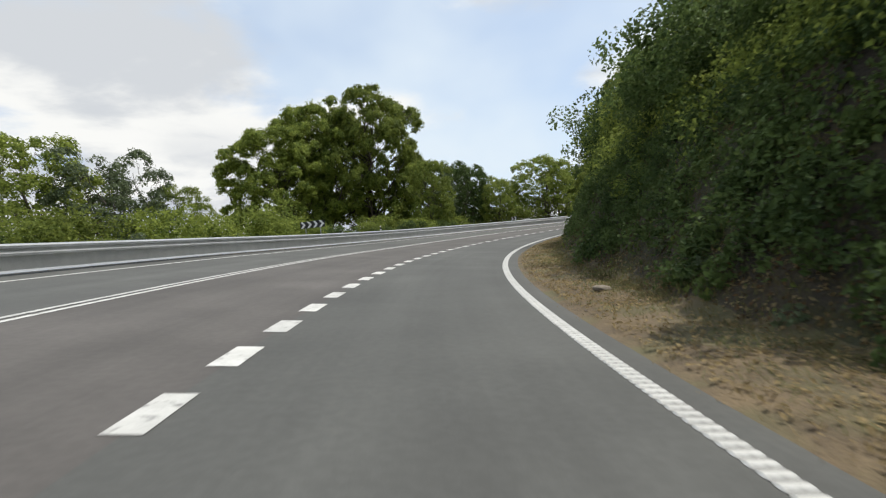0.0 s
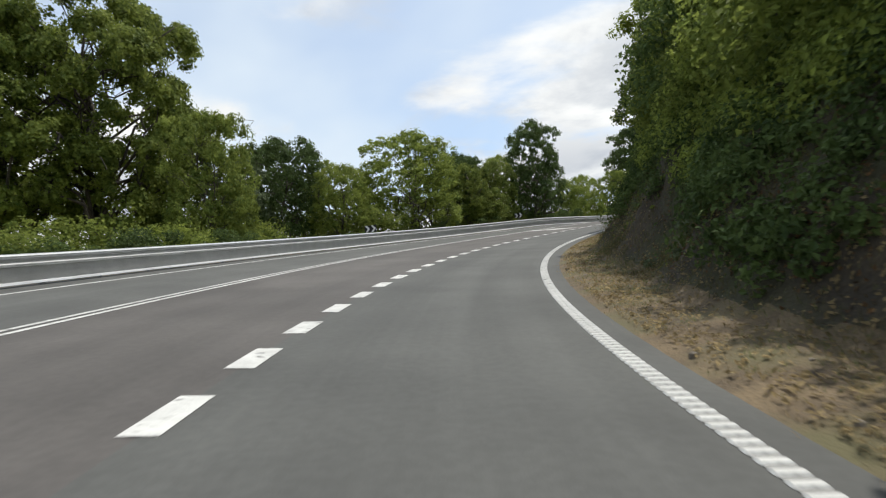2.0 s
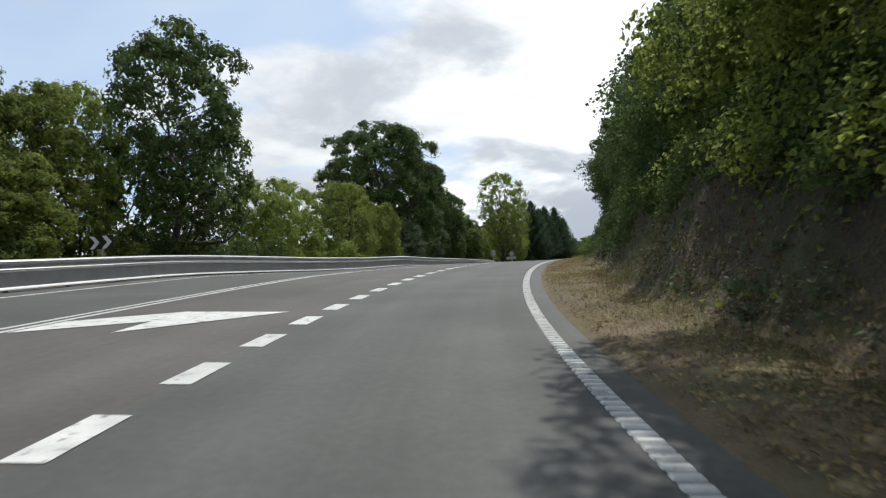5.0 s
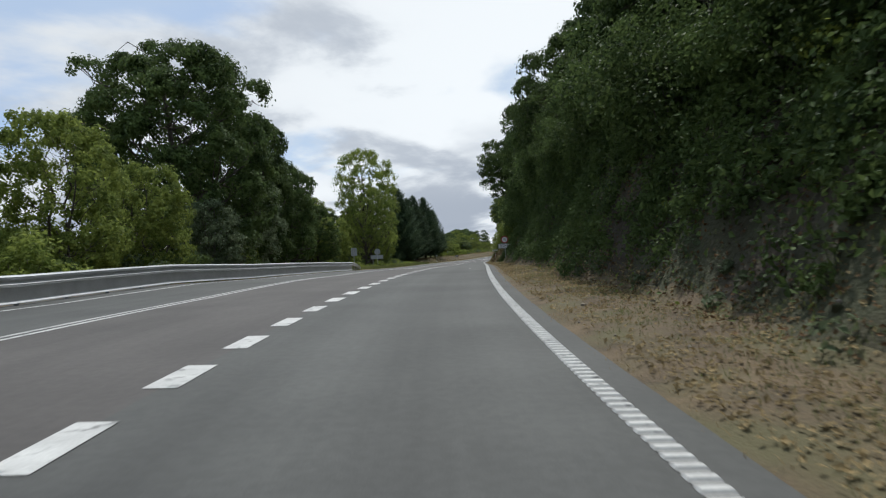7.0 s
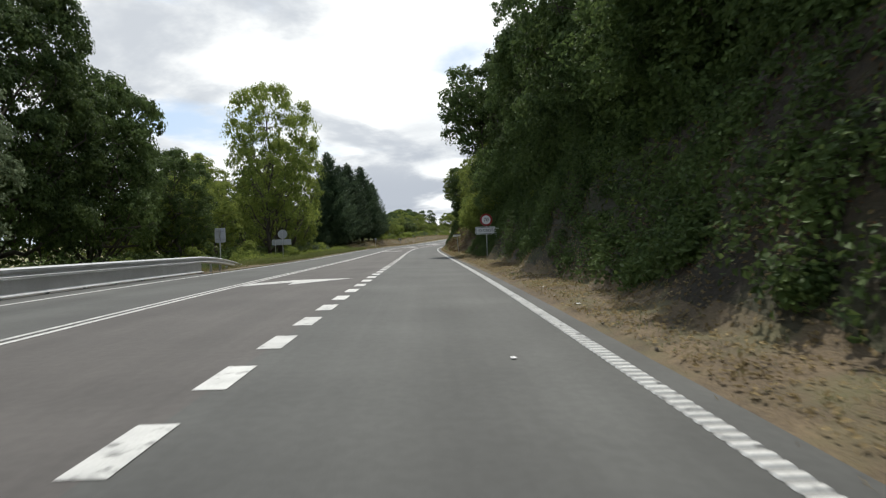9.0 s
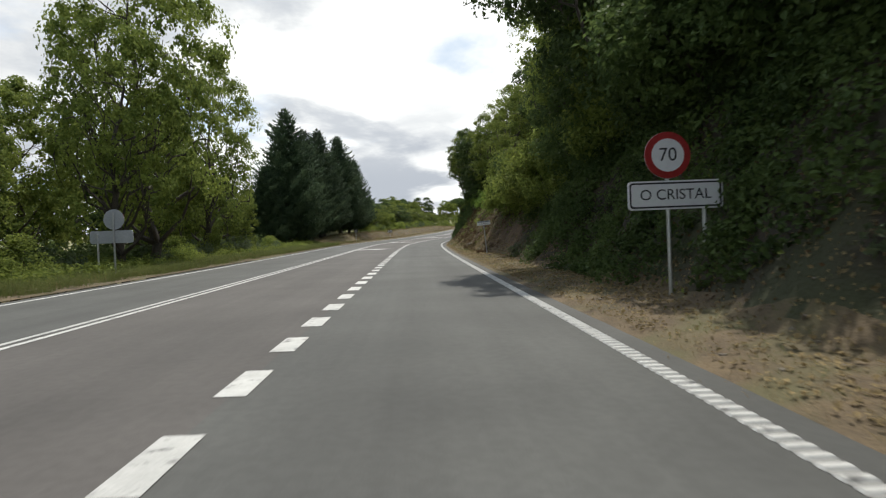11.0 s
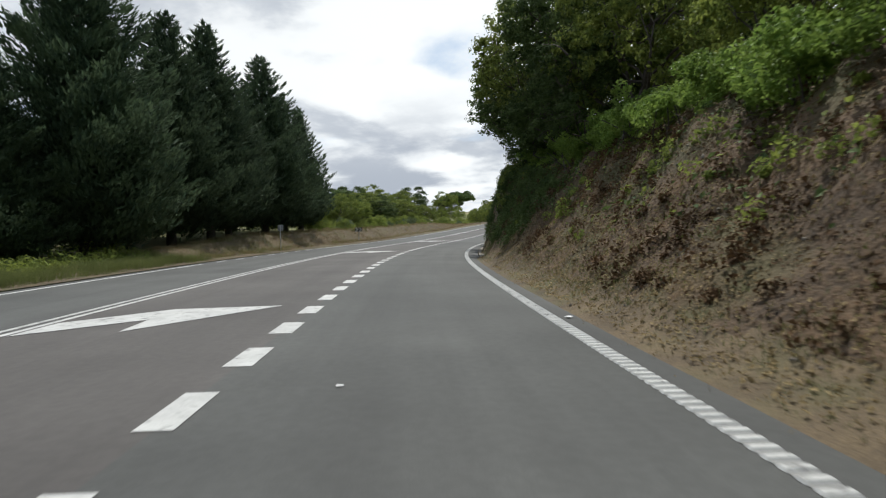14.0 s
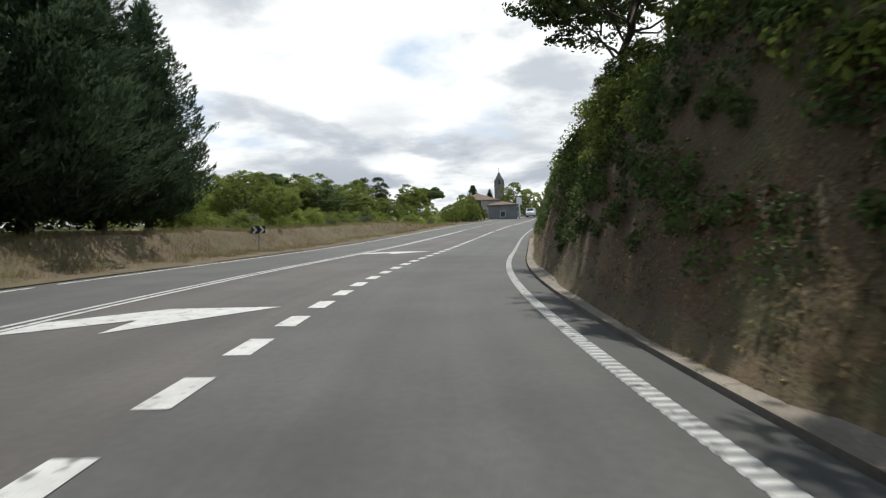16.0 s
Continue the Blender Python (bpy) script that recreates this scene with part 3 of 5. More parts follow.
def lettering(text, size, mat, parent, x, y, z, name="lettering"):
    cu = bpy.data.curves.new(name, "FONT")
    cu.body, cu.size, cu.align_x, cu.align_y, cu.extrude = text, size, "CENTER", "CENTER", 0.002
    tmp = bpy.data.objects.new(name, cu)
    scene.collection.objects.link(tmp)
    bpy.context.view_layer.update()
    me = bpy.data.meshes.new_from_object(tmp.evaluated_get(bpy.context.evaluated_depsgraph_get()))
    bpy.data.objects.remove(tmp)
    me.transform(pose(x, y, z, 90, 0, 0))
    me.materials.clear()
    me.materials.append(mat)
    ob = new(name, me)
    ob.parent = parent
    return ob


def stand(ob, s, o, h, turn=0.0, lean=0.0):
    x, y, z = at(s, o, h)
    ob.matrix_basis = pose(x, y, z, 0, lean, heading(s) + turn)


def chevron_sign(count, s, o, ground_h, z=1.35, size=0.62, label=""):
    base = new("chevron_sign")
    tagged(base, label or "black chevron bend sign with white arrows on a steel post", "road sign", "bend chevrons")
    w = size * count
    part("panel", slab(rounded(w, size, 0.04), -0.01, 0.01, z), M_SIGN_BLACK, base, "matt black panel", False)
    t = size / 2
    for k in range(count):
        cx = -w / 2 + size * (k + 0.5)
        pts = [(-0.40 * size, t * 0.94), (-0.04 * size, t * 0.94), (0.40 * size, 0), (-0.04 * size, -t * 0.94), (-0.40 * size, -t * 0.94), (0.02 * size, 0)]
        bm = bmesh.new()
        v = [bm.verts.new((x + cx, -0.015, q + z)) for x, q in pts]
        bm.faces.new((v[0], v[5], v[2], v[1]))
        bm.faces.new((v[5], v[4], v[3], v[2]))
        part("chevron", bm, M_SIGN_WHITE, base, "white reflective chevron")
    for x in ([-w * 0.3, w * 0.3] if count > 2 else [0]):
        part("post", tube(bmesh.new(), (x, 0.045, -0.4), (x, 0.045, z + size * 0.35), 0.035, 0.035), M_STEEL_DULL, base)
    stand(base, s, o, ground_h)
    return base


chevron_sign(4, 37.6, -10.4, 0.0, z=1.42, size=0.46, label="long black bend sign with four white chevrons behind the barrier")
chevron_sign(2, 70.7, -10.35, 0.0, z=1.05, size=0.46)
chevron_sign(2, 92.8, -10.35, 0.0, z=1.27, size=0.46)
chevron_sign(2, 263.6, -10.4, 0.1, z=1.15, size=0.42)


def back_sign(kind, s, o, z, w, h, label, posts=1):
    """A sign seen from behind: grey plate with stiffeners."""
    base = new("road_sign")
    tagged(base, label, "road sign")
    pts = disc(w / 2) if kind == "disc" else rounded(w, h, 0.06)
    part("panel", slab(pts, -0.01, 0.01, z), M_ALU, base, "bare grey metal back")
    for q in (-0.28, 0.28):
        part("stiffener", box(bmesh.new(), 0, -0.025, z + q * h, w * 0.82, 0.03, 0.04), M_STEEL_DULL, base)
    for x in ([0] if posts == 1 else [-w * 0.33, w * 0.33]):
        part("post", tube(bmesh.new(), (x, -0.06, -0.6), (x, -0.06, z + h * 0.45), 0.04, 0.04), M_STEEL, base)
    stand(base, s, o, float(rise_left(s, o)))
    return base


back_sign("rect", 162, -10.0, 2.0, 0.62, 0.85, "rectangular road sign seen from behind on a steel post")


def place_sign(s, o, side, facing, label):
    """Speed limit disc over a place-name board on two posts; facing 180 shows its back."""
    base = new("place_sign")
    tagged(base, label, "road sign")
    board = part("name_board", slab(rounded(1.75, 0.52, 0.07), -0.012, 0.012, 1.75), M_SIGN_WHITE, base, "white board with black rim")
    rim = bmesh.new()
    outer, inner = rounded(1.69, 0.46, 0.06), rounded(1.63, 0.40, 0.05)
    a = [rim.verts.new((x, -0.015, z + 1.75)) for x, z in outer]
    b = [rim.verts.new((x, -0.015, z + 1.75)) for x, z in inner]
    for i in range(len(a)):
        j = (i + 1) % len(a)
        rim.faces.new((a[i], b[i], b[j], a[j]))
    part("rim", rim, M_SIGN_BLACK, board)
    lettering("O CRISTAL", 0.27, M_SIGN_BLACK, board, 0, -0.016, 1.75)
    plate = part("limit_disc", slab(disc(0.42), -0.014, 0.01, 2.47, -0.12), M_SIGN_RED, base, "red-rimmed speed limit disc")
    part("disc_field", slab(disc(0.30), -0.02, -0.015, 2.47, -0.12), M_SIGN_WHITE, plate, "white field")
    lettering("70", 0.34, M_SIGN_BLACK, plate, -0.12, -0.023, 2.47, "number")
    part("back_plate", slab(rounded(1.75, 0.52, 0.07), 0.013, 0.02, 1.75), M_ALU, board)
    part("back_plate", slab(disc(0.425), 0.011, 0.018, 2.47, -0.12), M_ALU, plate)
    for x, top in ((-0.5, 2.75), (0.55, 1.9)):
        part("post", tube(bmesh.new(), (x if top < 2 else -0.12, 0.06, -0.6), (x if top < 2 else -0.12, 0.06, top), 0.04, 0.04), M_STEEL, base)
    stand(base, s, o, side, facing)
    return base


place_sign(167.0, 6.35, 0.2, 0, "white place-name board under a red speed limit disc")
place_sign(182.0, -11.0, -0.15, 180, "back of a place-name board with round disc on posts")


def stream_sign(s, o, h):
    base = new("direction_sign")
    tagged(base, "small two-strip name sign on a leaning steel post", "road sign")
    part("board", slab(rounded(0.80, 0.16, 0.02), -0.012, 0.012, 2.0), M_SIGN_WHITE, base, "white lower strip")
    part("top_strip", slab(rounded(0.80, 0.08, 0.015), -0.014, 0.012, 2.125), M_ALU, base, "grey upper strip")
    for k in range(5):
        part("text_bar", box(bmesh.new(), -0.30 + 0.15 * k, -0.016, 2.127, 0.10, 0.004, 0.035), M_SIGN_BLUE, base)
    lettering("O CRISTAL", 0.115, M_SIGN_BLACK, base, 0, -0.014, 2.0)
    part("post", tube(bmesh.new(), (0.0, 0.05, -0.5), (0.0, 0.05, 2.15), 0.03, 0.03), M_STEEL_DULL, base)
    stand(base, s, o, h, 0, -4.5)


stream_sign(192.4, 5.85, -0.10)
back_sign("rect", 244.5, -9.9, 1.65, 0.42, 0.42, "small square sign seen from behind on a thin post")

# marker post of the verge behind the barrier
marker = new("marker_post")
tagged(marker, "white plastic marker post behind the barrier", "marker post")
part("shaft", box(bmesh.new(), 0, 0, 0.6, 0.12, 0.05, 1.2, 0.015), M_SIGN_WHITE, marker)
part("band", box(bmesh.new(), 0, 0, 1.0, 0.124, 0.054, 0.18), M_SIGN_BLACK, marker, "black band")
stand(marker, 46.0, -9.7, 0.0)

# ---------------------------------------------------------------- plants
rng = np.random.default_rng(7)


def leaves(centres, radii, per, size, squash=0.8, outward=0.5, long=1.5):
    """Folded leaf blades on and in the shells of clumps. Returns verts and faces."""
    C, Rr = np.repeat(np.asarray(centres, float), per, 0), np.repeat(np.asarray(radii, float), per)
    n = len(C)
    d = rng.normal(size=(n, 3))
    d /= np.linalg.norm(d, axis=1, keepdims=True)
    rad = Rr * (0.45 + 0.6 * rng.random(n) ** 0.6)
    p = C + d * rad[:, None] * np.array([1, 1, squash])
    nrm = d * outward + rng.normal(size=(n, 3)) * 0.55 + np.array([0, 0, 0.35])
    nrm /= np.linalg.norm(nrm, axis=1, keepdims=True)
    a = np.cross(nrm, rng.normal(size=(n, 3)))
    a /= np.linalg.norm(a, axis=1, keepdims=True)
    b = np.cross(nrm, a)
    sz = size * (0.6 + 0.8 * rng.random(n))[:, None]
    fold = nrm * sz * 0.25
    v = np.stack([p - a * sz * long / 2, p + b * sz / 2 + fold, p + a * sz * long / 2, p - b * sz / 2 + fold], 1).reshape(-1, 3)
    i = np.arange(n) * 4
    f = np.concatenate([np.stack([i, i + 1, i + 2], 1), np.stack([i, i + 2, i + 3], 1)]).tolist()
    return v, f


def tubes(paths, sides=5):
    """Tapered limbs: each path is a list of (point, radius)."""
    verts, faces = [], []
    for path in paths:
        k0 = len(verts)
        for i, (p, r) in enumerate(path):
            q = path[min(i + 1, len(path) - 1)][0] - path[max(i - 1, 0)][0]
            t = Vector(q).to_track_quat("Z", "Y").to_matrix()
            for j in range(sides):
                a = 2 * math.pi * j / sides
                verts.append(tuple(Vector(p) + t @ Vector((math.cos(a) * r, math.sin(a) * r, 0))))
        for i in range(len(path) - 1):
            for j in range(sides):
                faces.append((k0 + i * sides + j, k0 + i * sides + (j + 1) % sides, k0 + (i + 1) * sides + (j + 1) % sides, k0 + (i + 1) * sides + j))
    return verts, faces


def limb(p, d, length, r, bend=0.25, n=5):
    out, d = [], np.array(d, float)
    p = np.array(p, float)
    for i in range(n + 1):
        out.append((p.copy(), max(0.012, r * (1 - i / (n + 0.6)))))
        d = d + rng.normal(size=3) * bend * 0.5 + np.array([0, 0, 0.06])
        d /= np.linalg.norm(d)
        p = p + d * length / n
    return out


def blade_mesh(p, nrm, size, long=1.5):
    """A folded leaf at each place p, facing along nrm."""
    n = len(p)
    nrm = nrm / np.linalg.norm(nrm, axis=1, keepdims=True)
    a = np.cross(nrm, rng.normal(size=(n, 3)))
    a /= np.linalg.norm(a, axis=1, keepdims=True)
    b = np.cross(nrm, a)
    sz = size * (0.6 + 0.8 * rng.random(n))[:, None]
    fold = nrm * sz * 0.22
    v = np.stack([p - a * sz * long / 2, p + b * sz / 2 + fold, p + a * sz * long / 2, p - b * sz / 2 + fold], 1).reshape(-1, 3)
    i = np.arange(n) * 4
    return v, np.concatenate([np.stack([i, i + 1, i + 2], 1), np.stack([i, i + 2, i + 3], 1)]).tolist()


def bough(p, q, r, sag=0.12, n=5):
    """A tapering limb from p to q, bent on its way."""
    p, q = np.array(p, float), np.array(q, float)
    side = rng.normal(size=3) * np.linalg.norm(q - p) * sag
    return [(p + (q - p) * k / n + side * math.sin(math.pi * k / n) + rng.normal(size=3) * 0.03 * np.linalg.norm(q - p) * (0 < k < n), max(0.012, r * (1 - 0.85 * k / n))) for k in range(n + 1)]


def broad_tree(name, label, mat, height, radius, bare=0.25, lobes=18, clusters=1300, per=9, leaf=0.15, gap=0.30, stems=1, lobe_r=(0.28, 0.46), spread=0.34):
    """Trunk, limbs out to every lobe, and a crown of leafy lobes with gaps between them, at the origin."""
    base = new(name)
    tagged(base, label, "tree")
    mid, half = height * (bare + 1) / 2, height * (1 - bare) / 2
    env = np.array([radius, radius, half])
    i = np.arange(lobes) + 0.5
    cz, ang = 1 - 1.85 * i / lobes, i * 2.399963 + rng.random() * 6
    out = (1 - np.abs(cz) ** 3.2) ** (1 / 2.2)
    d = np.stack([out * np.cos(ang), out * np.sin(ang), cz], 1) * rng.uniform(0.80, 1.06, (lobes, 1))
    rl = radius * rng.uniform(*lobe_r, lobes)
    flat = np.array([1, 1, 0.85])
    C = d * (env - rl[:, None] * flat * 0.85) * rng.uniform(0.85, 1.0, (lobes, 1)) + np.array([0, 0, mid])
    k = rng.choice(lobes, clusters, p=rl ** 2 / (rl ** 2).sum())
    e = rng.normal(size=(clusters, 3)) + 0.55 * d[k] + np.array([0, 0, 0.75])
    e /= np.linalg.norm(e, axis=1, keepdims=True)
    c = C[k] + e * rl[k][:, None] * flat * (1.08 - 0.5 * rng.random((clusters, 1)) ** 2.2)
    hole = np.sin(c[:, 0] * 1.9 / radius * 4) * np.cos(c[:, 1] * 2.3 / radius * 4 + c[:, 2] * 0.9) + 0.6 * np.sin(c[:, 2] * 5.1 / radius * 2 + c[:, 0] * 1.3)
    keep = hole > -1.3 + gap * 2.2 * rng.random(clusters)
    c, e = c[keep], e[keep]
    m = len(c) * per
    ball = rng.normal(size=(m, 3))
    ball *= (rng.random(m) ** 0.45 / np.linalg.norm(ball, axis=1))[:, None]
    pos = np.repeat(c, per, 0) + ball * np.repeat(spread * radius / 4.0 * rng.uniform(0.55, 1.25, len(c)), per)[:, None] * np.array([1, 1, 0.7])
    pos += np.array([0, 0, -0.12]) * radius / 4.0
    tuft = pos - np.repeat(c, per, 0)
    tuft /= np.linalg.norm(tuft, axis=1, keepdims=True) + 1e-6
    facing = np.repeat(e, per, 0) * 0.4 + tuft * 0.8 + rng.normal(size=(m, 3)) * 0.3 + np.array([0, 0, 0.5])
    grow = np.array([radius / np.quantile(np.hypot(pos[:, 0], pos[:, 1]), 0.985)] * 2 + [height / np.quantile(pos[:, 2], 0.999)])
    pos, C = pos * grow, C * grow
    paths = []
    for q in range(stems):
        lean = rng.normal(size=2) * (0.02 if stems == 1 else 0.10) * height
        foot = rng.normal(size=2) * 0.2 * (stems > 1)
        thick = height * (0.024 if stems == 1 else 0.013)
        trunk = bough((*foot, -0.4), (*(foot + lean), height * 0.86), thick, 0.03, 8)
        paths.append(trunk)
        for n in range(q, lobes, stems):
            reach = np.hypot(C[n, 0], C[n, 1])
            w = min(7, max(1, int((C[n, 2] - 0.55 * reach) / (height * 0.86) * 8)))
            paths.append(bough(trunk[w][0], C[n], trunk[w][1] * 0.42))
            for _ in range(2):
                tip = C[n] + rng.normal(size=3) * rl[n] * 0.5
                paths.append(bough(paths[-1][3][0], tip, trunk[w][1] * 0.25, 0.15, 3))
    v, f = tubes(paths)
    link("trunk", v, f, M_BARK, base, "brown bark", smooth=True)
    v, f = blade_mesh(pos, facing, leaf)
    link("crown", v, f, mat, base)
    return base


def bush(name, label, mat, height, radius, clumps=18, per=85, leaf=0.16):
    base = new(name)
    tagged(base, label, "bush")
    paths = [limb((rng.normal() * 0.2, rng.normal() * 0.2, -0.2), (rng.normal() * 0.5, rng.normal() * 0.5, 1), height * 0.8, 0.03, 0.3, 4) for _ in range(5)]
    cs = [(float(np.clip(rng.normal(), -1.6, 1.6)) * radius * 0.45, float(np.clip(rng.normal(), -1.6, 1.6)) * radius * 0.45, height * (0.15 + 0.72 * rng.random())) for _ in range(clumps)]
    rs = rng.uniform(0.28, 0.5, clumps) * height * 0.55
    v, f = tubes(paths, 5)
    link("woody_base", v, f, M_BARK, base, smooth=True)
    v, f = leaves(cs, rs, per, leaf)
    v[:, 2] = np.maximum(v[:, 2], -0.05 + 0.1 * rng.random(len(v)))
    link("foliage", v, f, mat, base)
    return base


def conifer(name, label, height, radius, sprays=36000):
    """A dense cypress: tiers of upswept branches that end in pointed plumes, clear of the ground."""
    base = new(name)
    tagged(base, label, "tree")
    v, f = tubes([[(np.array([0, 0, -0.4]), height * 0.02), (np.array([0.1, 0, height * 0.5]), height * 0.012), (np.array([0.05, 0.05, height * 0.97]), 0.02)]])
    link("trunk", v, f, M_BARK, base, "brown bark", smooth=True)
    nb = 520
    ub = (np.arange(nb) + rng.random(nb)) / nb
    ub = 1 - (1 - ub) ** 0.72
    ab = np.arange(nb) * 2.399963 + rng.normal(size=nb) * 0.35
    wave = 1 + 0.13 * np.sin(ab * 3 + ub * 9) + 0.10 * np.sin(ab * 5 - ub * 23)
    reach = radius * (1 - ub) ** 0.68 * np.clip(0.62 + ub * 4.5, 0, 1) * wave * rng.uniform(0.78, 1.12, nb) + 0.12
    per = np.maximum(14, (sprays * (reach + 0.4) / (reach + 0.4).sum()).astype(int))
    b = np.repeat(np.arange(nb), per)
    n = len(b)
    q = 0.18 + 0.82 * rng.random(n) ** 0.75
    R = reach[b]
    r = R * q
    side = rng.normal(size=n) * (0.05 + 0.24 * R * (1.06 - q))
    up = rng.normal(size=n) * (0.04 + 0.10 * R * (1.06 - q))
    ca, sa = np.cos(ab[b]), np.sin(ab[b])
    z = height * (0.075 + 0.925 * ub[b]) + R * (0.62 * q * q - 0.34 * q) + up - 0.4 * (1 - ub[b]) * q
    p = np.stack([ca * r - sa * side, sa * r + ca * side, np.minimum(z, height)], 1)
    d = np.stack([ca, sa, 0.35 + 0.8 * q], 1) + rng.normal(size=(n, 3)) * 0.40
    d /= np.linalg.norm(d, axis=1, keepdims=True)
    w = np.cross(d, np.stack([-ca * 0.4, -sa * 0.4, np.ones(n)], 1) + rng.normal(size=(n, 3)) * 0.5)
    w /= np.linalg.norm(w, axis=1, keepdims=True)
    size = ((0.15 + 0.17 * rng.random(n)) * np.where(q > 0.86, 1.25, 1.0) * np.where(q < 0.55, 1.7, 1.0))[:, None]
    nrm = np.cross(w, d)
    quad = np.stack([p - d * size * 0.4, p + w * size * 0.17 + nrm * size * 0.05, p + d * size * 0.8, p - w * size * 0.17 + nrm * size * 0.05], 1).reshape(-1, 3)
    i = np.arange(n) * 4
    link("crown", quad, np.concatenate([np.stack([i, i + 1, i + 2], 1), np.stack([i, i + 2, i + 3], 1)]).tolist(), M_NEEDLE, base)
    return base


def umbrella_pine(name, label, height, radius):
    base = new(name)
    tagged(base, label, "tree")
    trunk = limb((0, 0, -0.5), (0.05, 0, 1), height * 0.85, height * 0.025, 0.06, 6)
    paths = [trunk] + [limb(trunk[4 + k % 2][0], (math.cos(a), math.sin(a), 0.8), radius * 0.9, 0.12, 0.2, 4) for k, a in enumerate(np.arange(0, 6.2, 0.9))]
    v, f = tubes(paths)
    link("trunk", v, f, M_BARK, base, smooth=True)
    n = 34
    a, r = rng.random(n) * 6.28, radius * np.sqrt(rng.random(n))
    cs = np.stack([np.cos(a) * r, np.sin(a) * r, height * 0.88 - (r / radius) ** 2 * height * 0.14 + rng.normal(size=n) * 0.5], 1)
    v, f = leaves(cs, rng.uniform(1.2, 2.0, n), 110, 0.55, 0.55)
    link("crown", v, f, M_LEAF_DARK, base)
    return base


def put(proto, s, o, scale=1.0, turn=None, sink=0.0, wide=1.0, label=""):
    """A copy of a plant on the ground at s, o."""
    h = float(rise_right(s, min(o, 38))) if o > 0 else float(rise_left(s, max(o, -24)))
    if o < -12.4:
        h -= 0.35
    elif o > 14:
        h -= 0.5
    x, y, z = at(s, o, h - sink)
    t = rng.random() * 360 if turn is None else turn
    ob = copy_thing(proto, Matrix.LocRotScale((x, y, z), Euler((0, 0, radians(t))), (scale * wide, scale * wide, scale)))
    if label:
        tagged(ob, label)
    return ob


def drop(proto):
    for o in (*proto.children_recursive, proto):
        bpy.data.objects.remove(o)


OAK = [broad_tree("oak_tree", "broad oak with a dense dark green crown", M_LEAF_DARK, 10, 4.0, 0.04, 28, 900, 28, 0.118, 0.32, lobe_r=(0.19, 0.38), spread=0.40) for _ in range(2)]
CHES = [broad_tree("chestnut_tree", "broadleaf tree with a rounded mid-green crown", M_LEAF_MID, 10, 4.0, 0.03, 28, 900, 28, 0.118, 0.34, lobe_r=(0.19, 0.38), spread=0.40) for _ in range(3)]
HANG = [broad_tree("oak_tree", "tall oak with a high crown spreading out over the road", M_LEAF_DARK, 10, 4.0, 0.36, 26, 800, 28, 0.118, 0.34, lobe_r=(0.18, 0.36), spread=0.40), broad_tree("chestnut_tree", "tall chestnut with a high crown spreading out over the road", M_LEAF_MID, 10, 4.0, 0.36, 26, 800, 28, 0.118, 0.34, lobe_r=(0.18, 0.36), spread=0.40)]
ACA = [broad_tree("acacia_tree", "airy light green broadleaf tree with open crown", M_LEAF_LIGHT, 10, 3.6, 0.05, 28, 860, 24, 0.10, 0.42, lobe_r=(0.18, 0.34), spread=0.42) for _ in range(2)]
BIRCH = [broad_tree("birch_tree", "slender multi-stemmed grey-green tree", M_LEAF_GREY, 10, 3.2, 0.06, 20, 640, 22, 0.11, 0.42, stems=3, lobe_r=(0.20, 0.36), spread=0.44) for _ in range(2)]
BIG = [broad_tree("chestnut_tree", "large spreading chestnut tree", M_LEAF_MID, 20, 8.0, 0.08, 60, 2250, 44, 0.165, 0.48, lobe_r=(0.11, 0.27), spread=0.31), broad_tree("oak_tree", "large dark green oak", M_LEAF_DARK, 20, 8.0, 0.05, 54, 2300, 42, 0.165, 0.34, lobe_r=(0.13, 0.29), spread=0.32)]
LUSH = [broad_tree("young_tree", "dense yellow-green young tree behind the barrier", M_LEAF_LIGHT, 10, 4.0, 0.0, 28, 950, 28, 0.125, 0.22, lobe_r=(0.20, 0.40), spread=0.42, stems=3) for _ in range(2)]
ROUND = [broad_tree("bush", "round dense grey-green bush behind the barrier", M_LEAF_GREY, 5.5, 2.3, 0.0, 22, 620, 26, 0.085, 0.12, lobe_r=(0.24, 0.42), spread=0.5, stems=3)]
BACK = [broad_tree("chestnut_tree", "broadleaf tree of the wood above the cutting", M_LEAF_MID, 10, 4.0, 0.1, 14, 560, 6, 0.26, 0.2), broad_tree("oak_tree", "dark oak of the wood above the cutting", M_LEAF_DARK, 10, 4.0, 0.1, 14, 560, 6, 0.26, 0.2)]
BUSH = [bush("bush", "leafy mid-green roadside bush", M_LEAF_MID, 2.4, 1.6, 20, 170, 0.08), bush("bush", "leafy light green roadside bush", M_LEAF_LIGHT, 2.2, 1.7, 20, 170, 0.08), bush("bush", "low grey-green roadside shrub", M_LEAF_GREY, 2.0, 1.5, 20, 160, 0.075), bush("bush", "dark green roadside shrub", M_LEAF_DARK, 2.4, 1.6, 20, 170, 0.08)]
BIGBUSH = [bush("bush", "tall leafy mid-green bush", M_LEAF_MID, 4.2, 2.6, 34, 150, 0.115), bush("bush", "tall leafy light green bush", M_LEAF_LIGHT, 4.2, 2.6, 34, 150, 0.115)]
CREST = [bush("bush", "dark leafy bush leaning out over the cutting", M_LEAF_DARK, 3.4, 2.4, 34, 170, 0.10), bush("bush", "leafy green bush leaning out over the cutting", M_LEAF_MID, 3.4, 2.4, 34, 170, 0.10)]
FERN = [bush("fern", "bright green fern clump on the bank", M_FERN, 1.0, 0.9, 14, 90, 0.062)]
